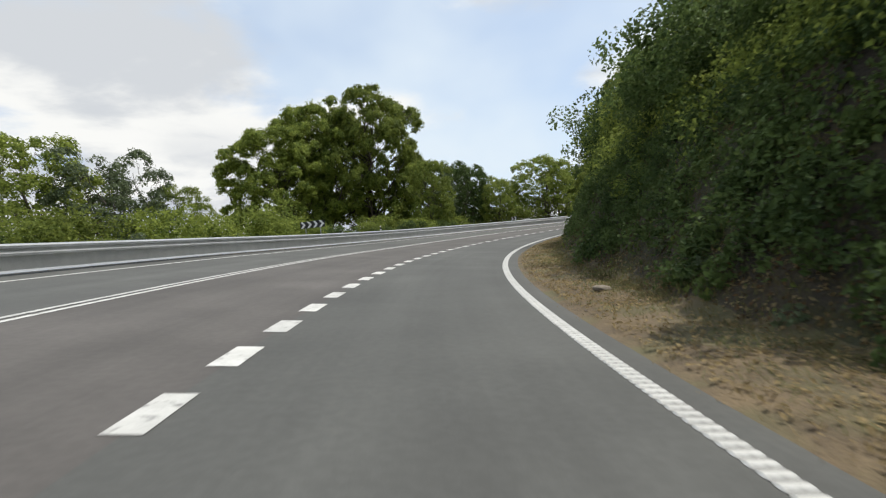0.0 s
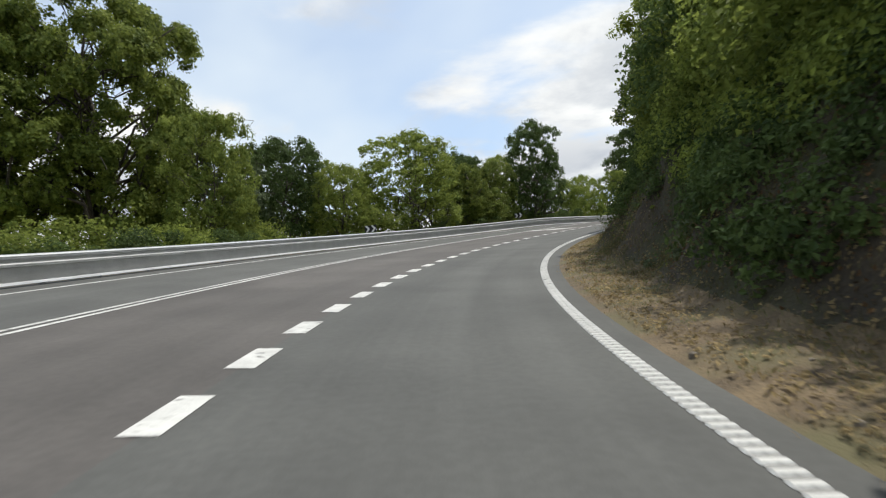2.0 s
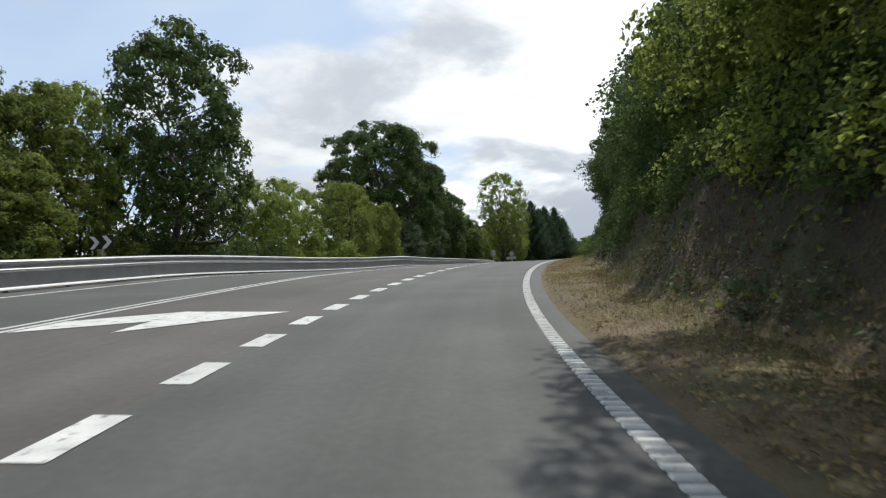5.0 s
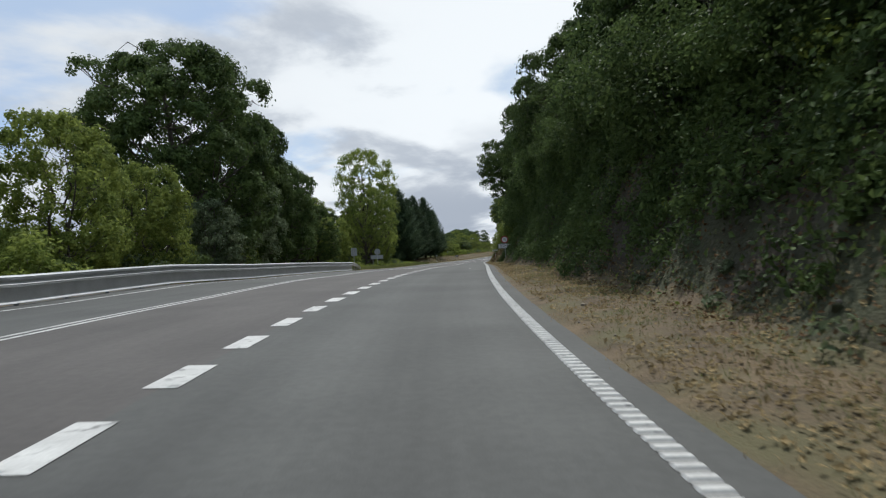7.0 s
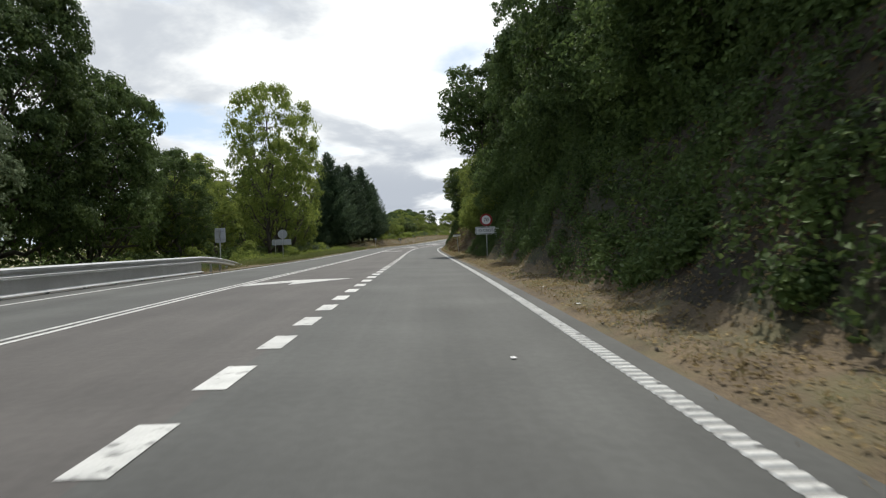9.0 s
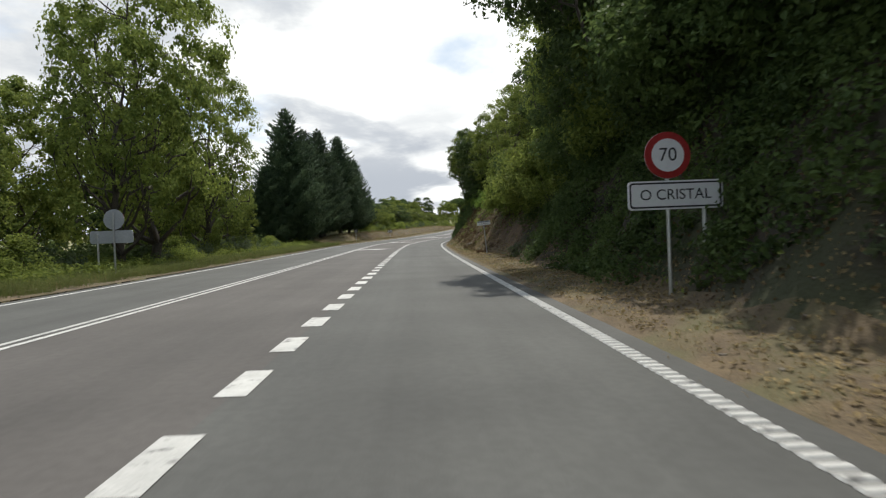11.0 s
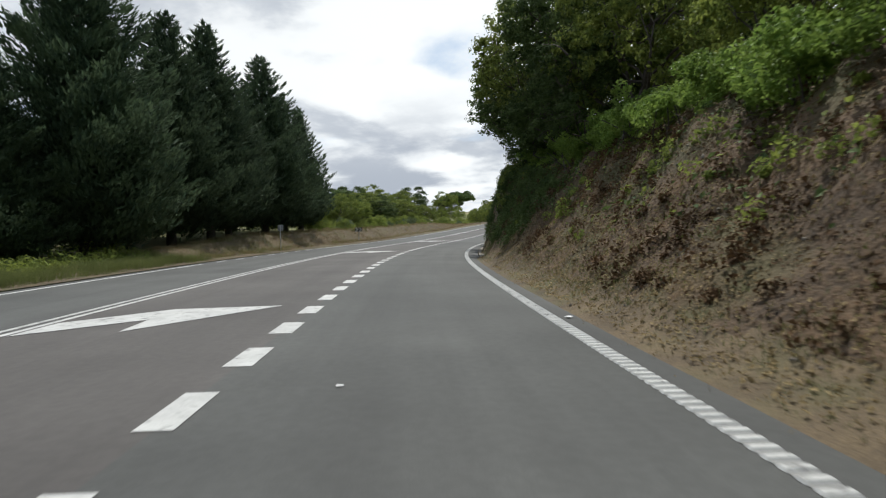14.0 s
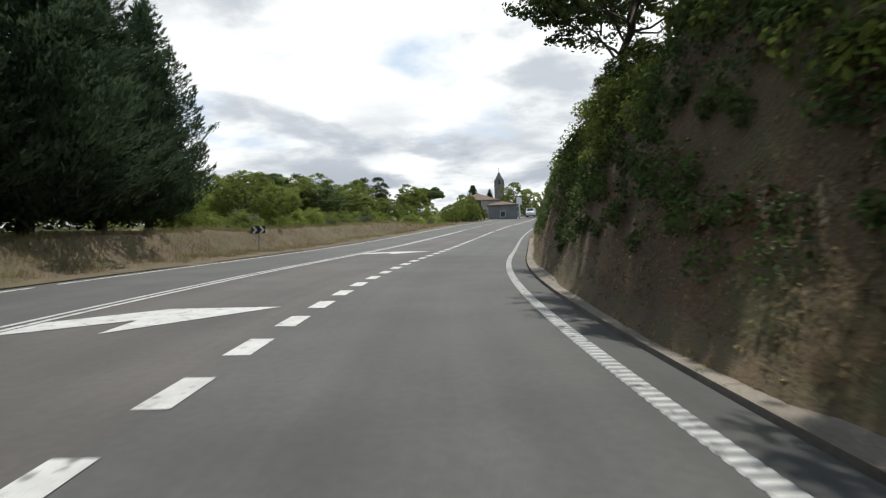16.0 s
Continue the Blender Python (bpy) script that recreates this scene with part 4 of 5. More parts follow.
CONIFER = [conifer("cypress_tree", "tall dense blue-green cypress with a pointed top", 17, 5.2, 52000), conifer("cypress_tree", "tall dense blue-green cypress with a pointed top", 17, 4.9, 52000)]
PINE = [umbrella_pine("umbrella_pine", "distant umbrella pine on the skyline", 18, 6.5)]
SIZE = {"oak": (OAK, 10, 4.0), "ches": (CHES, 10, 4.0), "aca": (ACA, 10, 3.6), "birch": (BIRCH, 10, 3.2), "big": (BIG[:1], 20, 8.0), "bigoak": (BIG[1:], 20, 8.0), "lush": (LUSH, 10, 4.0), "round": (ROUND, 5.5, 2.3), "hang": (HANG[:1], 10, 4.0), "hangches": (HANG[1:], 10, 4.0), "bush": (BUSH, 2.3, 1.6)}


def tree_at(s, o, top, radius, kind):
    """A plant whose top stands that high over the road's plane, with that crown radius."""
    protos, h0, r0 = SIZE[kind]
    h = float(rise_right(s, min(o, 38))) if o > 0 else float(rise_left(s, max(o, -24))) - (0.35 if o < -12.4 else 0)
    k = (top - h) / h0
    put(protos[int(rng.integers(0, len(protos)))], s, o, k, None, 0.0, 1.06 * radius / r0 / k)


# left side, by stretches along the road
for row in [(28.4, -22, 7.0, 3.4, "ches"), (29.2, -19, 6.0, 2.4, "birch"), (34.3, -21, 6.8, 2.4, "birch"), (36.7, -20, 4.8, 2.2, "aca"), (64.8, -27, 20.0, 7.0, "big"), (62, -31, 19.0, 6.4, "big"),
            (58, -33.5, 15.4, 7.0, "big"), (68.7, -24, 11, 3.8, "ches"), (78.8, -29, 11.2, 4.2, "oak"), (78.7, -20, 7.8, 3.4, "ches"), (82.8, -15.4, 9.6, 4.6, "ches"), (87.5, -17.0, 9.4, 2.8, "aca")]:
    tree_at(*row)
for row in [(92.4, -17, 8.6, 3.2, "oak"), (64.4, -17, 8.8, 2.8, "lush"), (73.7, -20, 9.0, 3.2, "oak"), (70.7, -22, 8.6, 2.6, "birch"), (74.8, -16, 6.3, 2.4, "ches"),
            (95.8, -20, 9.0, 2.6, "oak"), (91.8, -13.6, 4.6, 2.2, "lush"), (94.6, -14.6, 7.3, 2.4, "lush"), (90.5, -14.5, 7.2, 2.4, "ches"), (96.8, -15.4, 8.4, 2.3, "lush"), (101, -13.4, 12.2, 3.8, "oak")]:
    tree_at(*row)
for row in [(110.3, -14.5, 6.2, 2.4, "lush"), (104.5, -16, 8.2, 2.6, "oak"), (116.5, -16, 7.0, 2.6, "lush"), (123.9, -15.2, 7.6, 3.0, "lush"), (130.4, -15, 6.6, 2.6, "lush"), (137.4, -14.4, 5.4, 2.2, "round"),
            (148, -15.5, 7.6, 2.6, "birch"), (143, -19.2, 18.5, 7.1, "bigoak"), (159, -21, 17.0, 5.2, "bigoak"), (167, -20, 13.5, 4.2, "oak"), (173.2, -17, 8.3, 3.0, "oak"), (175.5, -18, 7.4, 3.2, "ches")]:
    tree_at(*row)
for row in [(164.4, -18, 11.8, 3.6, "oak"), (180.5, -17, 7.4, 2.8, "ches"), (192, -13.8, 18.8, 4.8, "aca"), (188.2, -13.4, 12.6, 3.4, "aca"), (203.5, -14.4, 14.6, 3.8, "aca"), (199, -16.5, 11, 3.2, "ches"),
            (213, -15.8, 6.0, 2.4, "ches"), (225, -23, 9.2, 4.0, "oak"), (216, -22, 9.0, 4.0, "ches"), (233, -25, 9.1, 3.6, "oak"), (207, -22, 10, 4.0, "oak"), (185, -22, 11, 4.2, "oak"), (195, -24, 12, 4.4, "ches")]:
    tree_at(*row)
for row in [(275.2, -17, 4.8, 2.4, "ches"), (296.4, -24, 5.6, 4.4, "ches"), (297.7, -20, 4.3, 3.2, "oak"), (288.7, -22, 4.3, 3.2, "ches"), (281, -27, 4.6, 3.2, "ches"), (309.8, -22, 4.5, 4.5, "ches"), (316, -18, 3.6, 2.4, "ches"),
            (303, -30, 6.4, 4.2, "oak"), (318, -34, 7.4, 4.4, "oak"), (326, -27, 6.4, 3.8, "ches"), (333, -36, 8.0, 4.4, "ches"), (280.5, -23, 5.3, 2.6, "ches"), (285, -24, 5.0, 2.8, "ches"), (293, -24, 5.8, 3.4, "oak"), (300, -25, 5.4, 3.4, "ches"), (342, -30, 7.5, 4.2, "oak"), (281, -17.2, 4.2, 2.3, "ches"), (350, -24, 6.5, 3.6, "ches"), (311, -26, 5.6, 3.6, "oak")]:
    tree_at(row[0], row[1], row[2] * 1.2, row[3], row[4])
for s in np.arange(2, 152, 2.4):
    put(BUSH[int(rng.choice([0, 1, 2, 3, 3, 3]))], s + rng.uniform(-0.9, 0.9), -12.7 - 1.8 * rng.random() - 0.6 * (s > 128), rng.uniform(0.4, 1.1) * (1.3 if 92 < s < 140 else 1.0), None, 0.1)
for s in np.concatenate([np.arange(4, 60, 4.4), np.arange(60, 90, 6.0), np.arange(90, 150, 3.4)]):
    put(BIGBUSH[int(rng.random() < 0.35)], s, -15.4 - 2.5 * rng.random(), rng.uniform(0.65, 1.1), None, 0.2)
for s in np.arange(154, 226, 2.0):
    put(BUSH[int(rng.integers(0, 3))], s, -12.4 - 2.5 * rng.random(), rng.uniform(0.45, 1.0), None, 0.1)
for k, (s, o, top, wide) in enumerate([(227.2, -16.6, 9.5, 1.0), (231.5, -15.2, 17.1, 0.95), (236.2, -17.0, 13.5, 0.95), (240.0, -15.5, 15.9, 0.92), (244.5, -15.2, 16.8, 0.90), (249.5, -16.6, 14.5, 1.0), (254.0, -15.8, 17.3, 0.95), (258.6, -16.2, 14.6, 0.9), (262.6, -16.4, 14.4, 0.8)]):
    put(CONIFER[k % 2], s, o, (top - float(rise_left(s, o)) + 0.35) / 17, None, 0.0, wide * 1.22)
for s in np.arange(150, 226, 4.2):
    put(BACK[int(rng.integers(0, 2))], s, -27 - 4 * rng.random(), rng.uniform(0.6, 0.9), None, 0.5)
for s in np.arange(258, 278, 2.2):
    put(BIGBUSH[int(rng.integers(0, 2))], s, -20 - 6 * rng.random(), rng.uniform(0.6, 0.8), None, 0.2)
for s in np.arange(264, 330, 2.0):
    put(BUSH[int(rng.integers(0, 3))], s, -13.6 - 4 * rng.random(), rng.uniform(0.45, 0.9), None, 0.1)

# right side: wood on top of the cutting
for s in np.arange(-8, 206, 5.2):
    o = 11.2 + 1.2 * rng.random() + (2.8 if s < 35 else 1.0 if s < 70 else 1.9 if s < 118 else 0) + (1.2 if s > 198 else 0)
    # From 96 to 170 only dark-leaved oaks: leaf colour stands in for shade.
    tree_at(s + rng.uniform(-1, 1), o, rng.uniform(11.0, 13.5) + (2.5 if s > 120 else -2.2 if s < 42 else 0), 3.4, "oak" if 96 < s < 170 else "ches" if 36 < s < 84 else ("ches", "oak")[int(rng.integers(0, 2))])
for s in np.arange(21, 184, 3.8):
    # Same stretch again in dark oak, its shaded look put into the leaf colour.
    tree_at(s + rng.uniform(-1, 1), np.interp(s, [30, 40, 60, 70, 86, 112, 130], [13.4, 11.6, 10.2, 10.6, 11.6, 11.6, 9.6]) + 0.7 * rng.random(), rng.uniform(9.5, 12.5) - (1.5 if s < 42 else 0), 2.9, "oak" if 96 < s < 170 else ("ches", "ches" if s < 85 else "oak", "ches" if 36 < s < 84 else "oak")[int(rng.integers(0, 3))])
for row in [(83.5, 8.9, 12.4, 3.3, "hangches"), (78.5, 8.8, 12.0, 3.6, "oak"), (179.0, 8.9, 17.0, 5.0, "hang"), (176, 9.8, 17.5, 4.4, "oak"), (160, 9.8, 17.5, 3.6, "oak"), (151, 9.6, 16.0, 3.6, "oak"), (140, 9.8, 15.0, 3.4, "oak"), (169, 10.4, 17.5, 3.6, "oak"), (187, 10.6, 14.5, 3.4, "aca"),
            (198.5, 9.3, 11.5, 2.7, "aca"), (203, 10.6, 12.0, 2.8, "ches"), (224.5, 11.0, 14.5, 3.6, "ches"), (227, 8.9, 9.5, 2.3, "oak"), (232.5, 8.7, 9.5, 2.3, "oak"), (236.5, 8.6, 9.0, 2.3, "oak"), (230.5, 9.8, 14.4, 3.9, "hang"), (238, 9.0, 14.5, 4.3, "hangches"), (245.5, 8.7, 14.0, 4.6, "hang"), (254.5, 8.6, 13.6, 4.2, "hang"),
            (211, 13.5, 13, 3.4, "aca"), (218, 13.5, 13.5, 3.4, "ches"), (231, 14, 13, 4, "ches"), (251, 9.4, 7.4, 2.4, "ches"), (257, 9.4, 7.2, 2.4, "aca"), (263, 10.0, 7.5, 2.4, "ches"), (270, 10.5, 7.0, 2.6, "ches")]:
    tree_at(*row)
for s in np.concatenate([np.arange(-6, 198, 6.0), np.arange(228, 250, 6.0)]):
    put(BACK[int(rng.integers(0, 2))], s + rng.uniform(-2, 2), 17.5 + 3 * rng.random(), rng.uniform(0.95, 1.2), None, 0.5)
for s, o in [(218, -26), (222, -24), (225, -28), (228, -25), (231, -23), (234, -22), (237, -26), (240, -23), (243, -26), (246, -22.5), (249, -25), (252, -23), (256, -25)]:
    put(BACK[int(s) % 2], s, o, rng.uniform(0.45, 0.65), None, 0.2)
for s in np.arange(-6, 197, 2.5):
    # Mostly dark bushes from 96 to 168, coloured for the shade there.
    put(CREST[int(rng.random() < (0.1 if 96 < s < 168 else 0.8 if 38 < s < 84 else 0.45))], s + rng.uniform(-0.8, 0.8), 8.5 + 0.9 * rng.random() + 0.6 * (s < 75) + 1.0 * (s < 35) + 0.9 * (62 < s < 112), rng.uniform(0.75, 1.2), None, 0.4)
for s in np.arange(236, 290, 2.6):
    put(CREST[int(rng.random() < 0.5)], s + rng.uniform(-0.8, 0.8), 7.9 + 0.8 * rng.random(), rng.uniform(0.45, 0.75), None, 0.3)
for s in np.arange(184, 200, 2.2):
    put(BUSH[1], s, 8.1 + 0.8 * rng.random(), rng.uniform(0.9, 1.4), None, 0.2)
for s in np.arange(198, 236, 0.5):
    put(FERN[0], s, 8.2 + 1.8 * rng.random(), rng.uniform(0.8, 1.5), None, 0.1)
for s in np.arange(286, 400, 5.0):
    put(BACK[int(rng.integers(0, 2))], s, 12 + 6 * rng.random(), rng.uniform(0.5, 0.8), None, 0.3)


def undergrowth(n, s0, s1, o0, o1, side, mat, name, label, r=(0.25, 0.6), per=70, leaf=0.09, lift=0.1, keep=None):
    """Shrubby clumps spread over a slope; one object."""
    s, o = rng.uniform(s0, s1, n), rng.uniform(o0, o1, n)
    if keep is not None:
        k = keep(s, o) > rng.random(n)
        s, o = s[k], o[k]
    rise = rise_right(s, o) if side > 0 else rise_left(s, o) - np.where(o < -12.4, 0.3, 0)
    rr = rng.uniform(*r, len(s))
    v, f = leaves(at(s, o, rise + lift + rr * 0.3), rr, per, leaf, 0.85, 0.6)
    tagged(link(name, v, f, mat), label, kind="stuff")


# Dark leaves replace mid-green here, painting in the shade of this stretch.
undergrowth(290, 92, 182, 7.9, 9.6, 1, M_LEAF_DARK, "undergrowth", "dark shrubs along the top of the cutting", (0.4, 0.85), 110, 0.10, 0.2)
undergrowth(560, -8, 198, 7.9, 9.6, 1, M_LEAF_MID, "undergrowth", "leafy shrubs along the top of the cutting", (0.4, 0.85), 150, 0.08, 0.2, lambda s, o: np.where((s > 94) & (s < 180), 0.06, 1.0))
undergrowth(6000, -8, 197, 6.0, 9.0, 1, M_LEAF_DARK, "undergrowth", "dark shrubs hanging down the face of the cutting", (0.22, 0.55), 105, 0.072, 0.05, lambda s, o: np.clip((up_face(s, o) + 0.30 * fbm(s / 3.0, o / 3.0, 41, 2) - np.interp(s, [20, 40, 70, 86, 100, 118, 128, 182, 192], [0.10, 0.24, 0.42, 0.42, 0.22, 0.05, 0.03, 0.06, 0.55])) * 4, 0.0, 1))
undergrowth(800, 36, 86, 7.6, 9.6, 1, M_LEAF_MID, "undergrowth", "green shrubs and saplings on the face of the cutting", (0.3, 0.65), 100, 0.08, 0.15)
undergrowth(260, -8, 190, 6.3, 7.4, 1, M_LEAF_GREY, "undergrowth", "low weeds on the face of the cutting", (0.12, 0.32), 60, 0.07, 0.0, lambda s, o: np.clip(0.4 + 0.9 * fbm(s / 4.0, o / 3.0, 43, 2), 0, 1))
undergrowth(620, 193, 238, 5.3, 8.9, 1, M_LITTER, "dead_bracken", "matted brown bracken and dead stems over the open slope", (0.10, 0.34), 70, 0.055, -0.04, lambda s, o: np.clip(0.45 + 0.9 * fbm(s / 2.4, o / 1.8, 49, 2), 0, 1))
undergrowth(200, 193, 238, 6.0, 8.9, 1, M_LEAF_MID, "undergrowth", "green weeds and young ferns on the open slope", (0.10, 0.30), 70, 0.06, 0.0, lambda s, o: np.clip(up_face(s, o) + 0.8 * fbm(s / 2.4, o / 1.8, 51, 2), 0, 1))
undergrowth(420, 236, 300, 5.9, 8.6, 1, M_LEAF_MID, "undergrowth", "shrubs and creepers over the last stretch of the cutting", (0.25, 0.6), 100, 0.09, 0.05)
undergrowth(2600, 222, 300, 5.2, 7.6, 1, M_LEAF_DARK, "undergrowth", "dark creepers on the face of the cutting", (0.14, 0.40), 100, 0.058, 0.02, lambda s, o: np.clip((up_face(s, o) + 0.35 * fbm(s / 2.6, o / 2.2, 45, 2) - 0.22) * 4, 0.02, 1) * np.interp(s, [222, 228, 240], [0.3, 0.9, 1.0]))
undergrowth(1250, 0, 228, -22, -14.6, -1, M_LEAF_DARK, "undergrowth", "tangled dark undergrowth behind the outer verge", (0.5, 1.25), 80, 0.13, 0.6)
undergrowth(260, 0, 232, -14.5, -12.7, -1, M_LEAF_MID, "undergrowth", "green brambles behind the outer verge", (0.35, 0.8), 90, 0.10, 0.2)
undergrowth(520, 140, 264, -25, -18.5, -1, M_LEAF_DARK, "undergrowth", "dark thicket under the far trees", (0.7, 1.4), 80, 0.16, 0.5)
undergrowth(300, 172, 230, -13.2, -10.9, -1, M_LEAF_MID, "undergrowth", "green brambles and tall weeds on the outer verge", (0.25, 0.6), 90, 0.08, 0.1)
undergrowth(150, 258, 330, -14.0, -11.6, -1, M_LEAF_MID, "undergrowth", "scattered weeds and brambles on the dry berm", (0.12, 0.42), 80, 0.06, 0.0, lambda s, o: np.clip(0.3 + fbm(s / 3.0, o / 2.0, 47, 2), 0, 1))
undergrowth(160, 262, 340, -26, -13.5, -1, M_LEAF_MID, "undergrowth", "low green scrub on the field's edge", (0.4, 0.9), 90, 0.12, 0.2)


def put_xy(proto, x, y, z, scale, label=""):
    ob = copy_thing(proto, Matrix.LocRotScale((x, y, z), Euler((0, 0, rng.random() * 6)), (scale,) * 3))
    if label:
        tagged(ob, label)


for x, y, z, k in [(470, 300, 20, 1.35), (486, 305, 20, 1.45), (500, 318, 20, 1.4), (455, 282, 19, 1.2), (345, 201, 17, 0.82), (356, 207, 17, 0.85), (365, 212, 17, 0.8)]:
    put_xy(PINE[0], x, y, z, k)
# woods and hedges round the village and behind the fields
for k in range(46):
    u = k / 45
    x, y = 262 + 150 * u + rng.normal() * 6, 196 + 40 * u + 22 * rng.random() + (30 if k % 3 == 0 else 0)
    put_xy(BACK[k % 2], x, y, 15.5 + 3 * u, rng.uniform(0.52, 0.92))
for k in range(30):
    u = k / 29
    put_xy(BACK[k % 2], 300 + 120 * u, 150 - 22 * u + rng.normal() * 6 - 10 * rng.random(), 15.5 + 3 * u, rng.uniform(0.55, 0.85))
for x, y, k in [(249, 173, 0.42), (256, 172, 0.40), (262, 170.5, 0.44), (263, 167, 0.40), (268, 167.5, 0.46), (272, 166.5, 0.6), (276, 168, 0.66), (281, 168, 0.55), (311.5, 166, 1.0), (318, 163, 0.9), (326, 171, 0.85), (333, 166, 0.75), (290, 176, 0.55), (283, 174, 0.5), (298, 170.5, 0.5), (302, 173.5, 0.55), (294, 172.5, 0.45)]:
    put_xy(BACK[int(k * 100) % 2], x, y, 15.3 if x < 300 else 17.2, k)
for x, y, k in [(352, 187, 0.42), (357, 189, 0.45), (361, 184, 0.38)]:
    put_xy(CONIFER[0], x, y, 24.4, k, "dark pointed cypress by the church")

for p in OAK + CHES + LUSH + ROUND + HANG + ACA + BIRCH + BIG + BACK + BUSH + BIGBUSH + CREST + FERN + CONIFER + PINE:
    drop(p)

# ---------------------------------------------------------------- ground cover


def blades(s, o, rise, mat, name, label, parent, tall=0.28, per=7, spread=0.10, flop=0.8):
    """Grass tufts: thin bent blades at many places; one object."""
    n = len(s)
    base = at(s, o, rise(s, o) - 0.02)
    base = np.repeat(base, per, 0) + np.concatenate([rng.normal(size=(n * per, 2)) * spread, np.zeros((n * per, 1))], 1)
    m = len(base)
    a = rng.random(m) * 6.283
    h = tall * (0.5 + rng.random(m))
    lean = flop * h * rng.random(m)
    w = 0.0025 + 0.003 * rng.random(m)
    side = np.stack([-np.sin(a), np.cos(a), 0 * a], 1) * w[:, None]
    fwd = np.stack([np.cos(a), np.sin(a), 0 * a], 1)
    mid = base + fwd * (lean * 0.35)[:, None] + np.stack([0 * a, 0 * a, h * 0.6], 1)
    tip = base + fwd * lean[:, None] + np.stack([0 * a, 0 * a, h], 1)
    v = np.stack([base - side, base + side, mid + side * 0.7, mid - side * 0.7, tip], 1).reshape(-1, 3)
    i = np.arange(m) * 5
    f = np.stack([i, i + 1, i + 2, i + 3], 1).tolist() + np.stack([i + 3, i + 2, i + 4], 1).tolist()
    ob = link(name, v, f, mat, parent)
    return tagged(ob, label, kind="stuff")


def flat_leaves(s, o, rise, mat, name, label, parent, size=0.09, up=0.02):
    """Small leaves lying on or clinging to a slope; one object."""
    n = len(s)
    p = at(s, o, rise(s, o) + up)
    d = (at(s, o + 0.1, rise(s, o + 0.1) + up) - p)
    e = (at(s + 0.1, o, rise(s + 0.1, o) + up) - p)
    nrm = np.cross(d, e)
    nrm *= np.sign(nrm[:, 2:3])
    nrm = nrm / np.linalg.norm(nrm, axis=1, keepdims=True) + rng.normal(size=(n, 3)) * 0.45
    nrm /= np.linalg.norm(nrm, axis=1, keepdims=True)
    a = np.cross(nrm, rng.normal(size=(n, 3)))
    a /= np.linalg.norm(a, axis=1, keepdims=True)
    b = np.cross(nrm, a)
    sz = (size * (0.5 + rng.random(n)))[:, None]
    p = p + nrm * sz * 0.3 * rng.random((n, 1))
    v = np.stack([p - a * sz * 0.8, p + b * sz * 0.5 + nrm * sz * 0.2, p + a * sz * 0.8, p - b * sz * 0.5 + nrm * sz * 0.2], 1).reshape(-1, 3)
    i = np.arange(n) * 4
    f = np.stack([i, i + 1, i + 2, i + 3], 1).tolist()
    return tagged(link(name, v, f, mat, parent), label, kind="stuff")


def pick(n, s0, s1, o0, o1, keep):
    s, o = rng.uniform(s0, s1, n), rng.uniform(o0, o1, n)
    k = keep(s, o) > rng.random(n)
    return s[k], o[k]


patch = lambda s, o, seed, f: np.clip(0.5 + 0.9 * fbm(s / f, o / f, seed, 3), 0, 1)
blades(*pick(20000, -4, 275, 4.55, 6.8, lambda s, o: patch(s, o, 11, 1.8) * np.clip((toe_of(s) + 0.7 - o) / 1.2, 0.12, 1)), rise_right, M_STRAW, "dry_grass", "dry straw-coloured grass along the foot of the bank", None, 0.035, 12, 0.2, 2.5)
blades(*pick(12000, -4, 130, 5.2, 7.6, lambda s, o: patch(s, o, 53, 2.2)), rise_right, M_GRASS, "green_grass", "olive grass on the lower slope", None, 0.06, 8, 0.16, 1.8)
blades(*pick(20000, -6, 96, 5.8, 9.2, lambda s, o: 0.15 + patch(s, o, 57, 2.6)), rise_right, M_GRASS_DRY, "olive_grass", "olive and fading grass over the face of the cutting", None, 0.13, 7, 0.16, 1.5)
blades(*pick(26000, -4, 275, 4.7, 7.4, lambda s, o: patch(s, o, 13, 2.2) ** 1.3), rise_right, M_GRASS, "green_grass", "green grass tufts on the foot of the bank", None, 0.06, 7, 0.12, 1.8)
flat_leaves(*pick(110000, -4, 275, 4.5, 7.0, lambda s, o: 0.2 + patch(s, o, 25, 1.3)), rise_right, M_STRAW, "straw_litter", "straw and dead stalks lying on the verge", None, 0.04)
blades(*pick(12000, 232, 325, -13.4, -9.6, lambda s, o: 0.3 + patch(s, o, 16, 2.0)), rise_left, M_STRAW, "dry_grass", "long dry grass over the berm", None, 0.20, 6, 0.15, 1.4)
blades(*pick(13000, 0, 330, -12.5, -9.3, lambda s, o: patch(s, o, 15, 3.0)), rise_left, M_STRAW, "dry_grass", "dry straw-coloured grass on the outer verge", None, 0.22, 6, 0.13)
blades(*pick(9000, 150, 300, -12.6, -9.2, lambda s, o: patch(s, o, 17, 3.0) * np.interp(s, [150, 240, 262], [1, 1, 0.25])), rise_left, M_GRASS, "green_grass", "tall green grass on the outer verge", None, 0.30, 6, 0.13)
blades(*pick(16000, 168, 232, -12.9, -8.95, lambda s, o: 0.3 + patch(s, o, 18, 3.0)), rise_left, M_GRASS, "green_grass", "tall lush grass between the road and the trees", None, 0.34, 6, 0.14)
flat_leaves(*pick(110000, -4, 275, 5.3, 8.8, lambda s, o: (0.15 + patch(s, o, 19, 1.6)) * np.clip((o - 5.9) / 0.8, 0.0, 1)), rise_right, M_LITTER, "leaf_litter", "brown fallen leaves on the bank", None, 0.042)
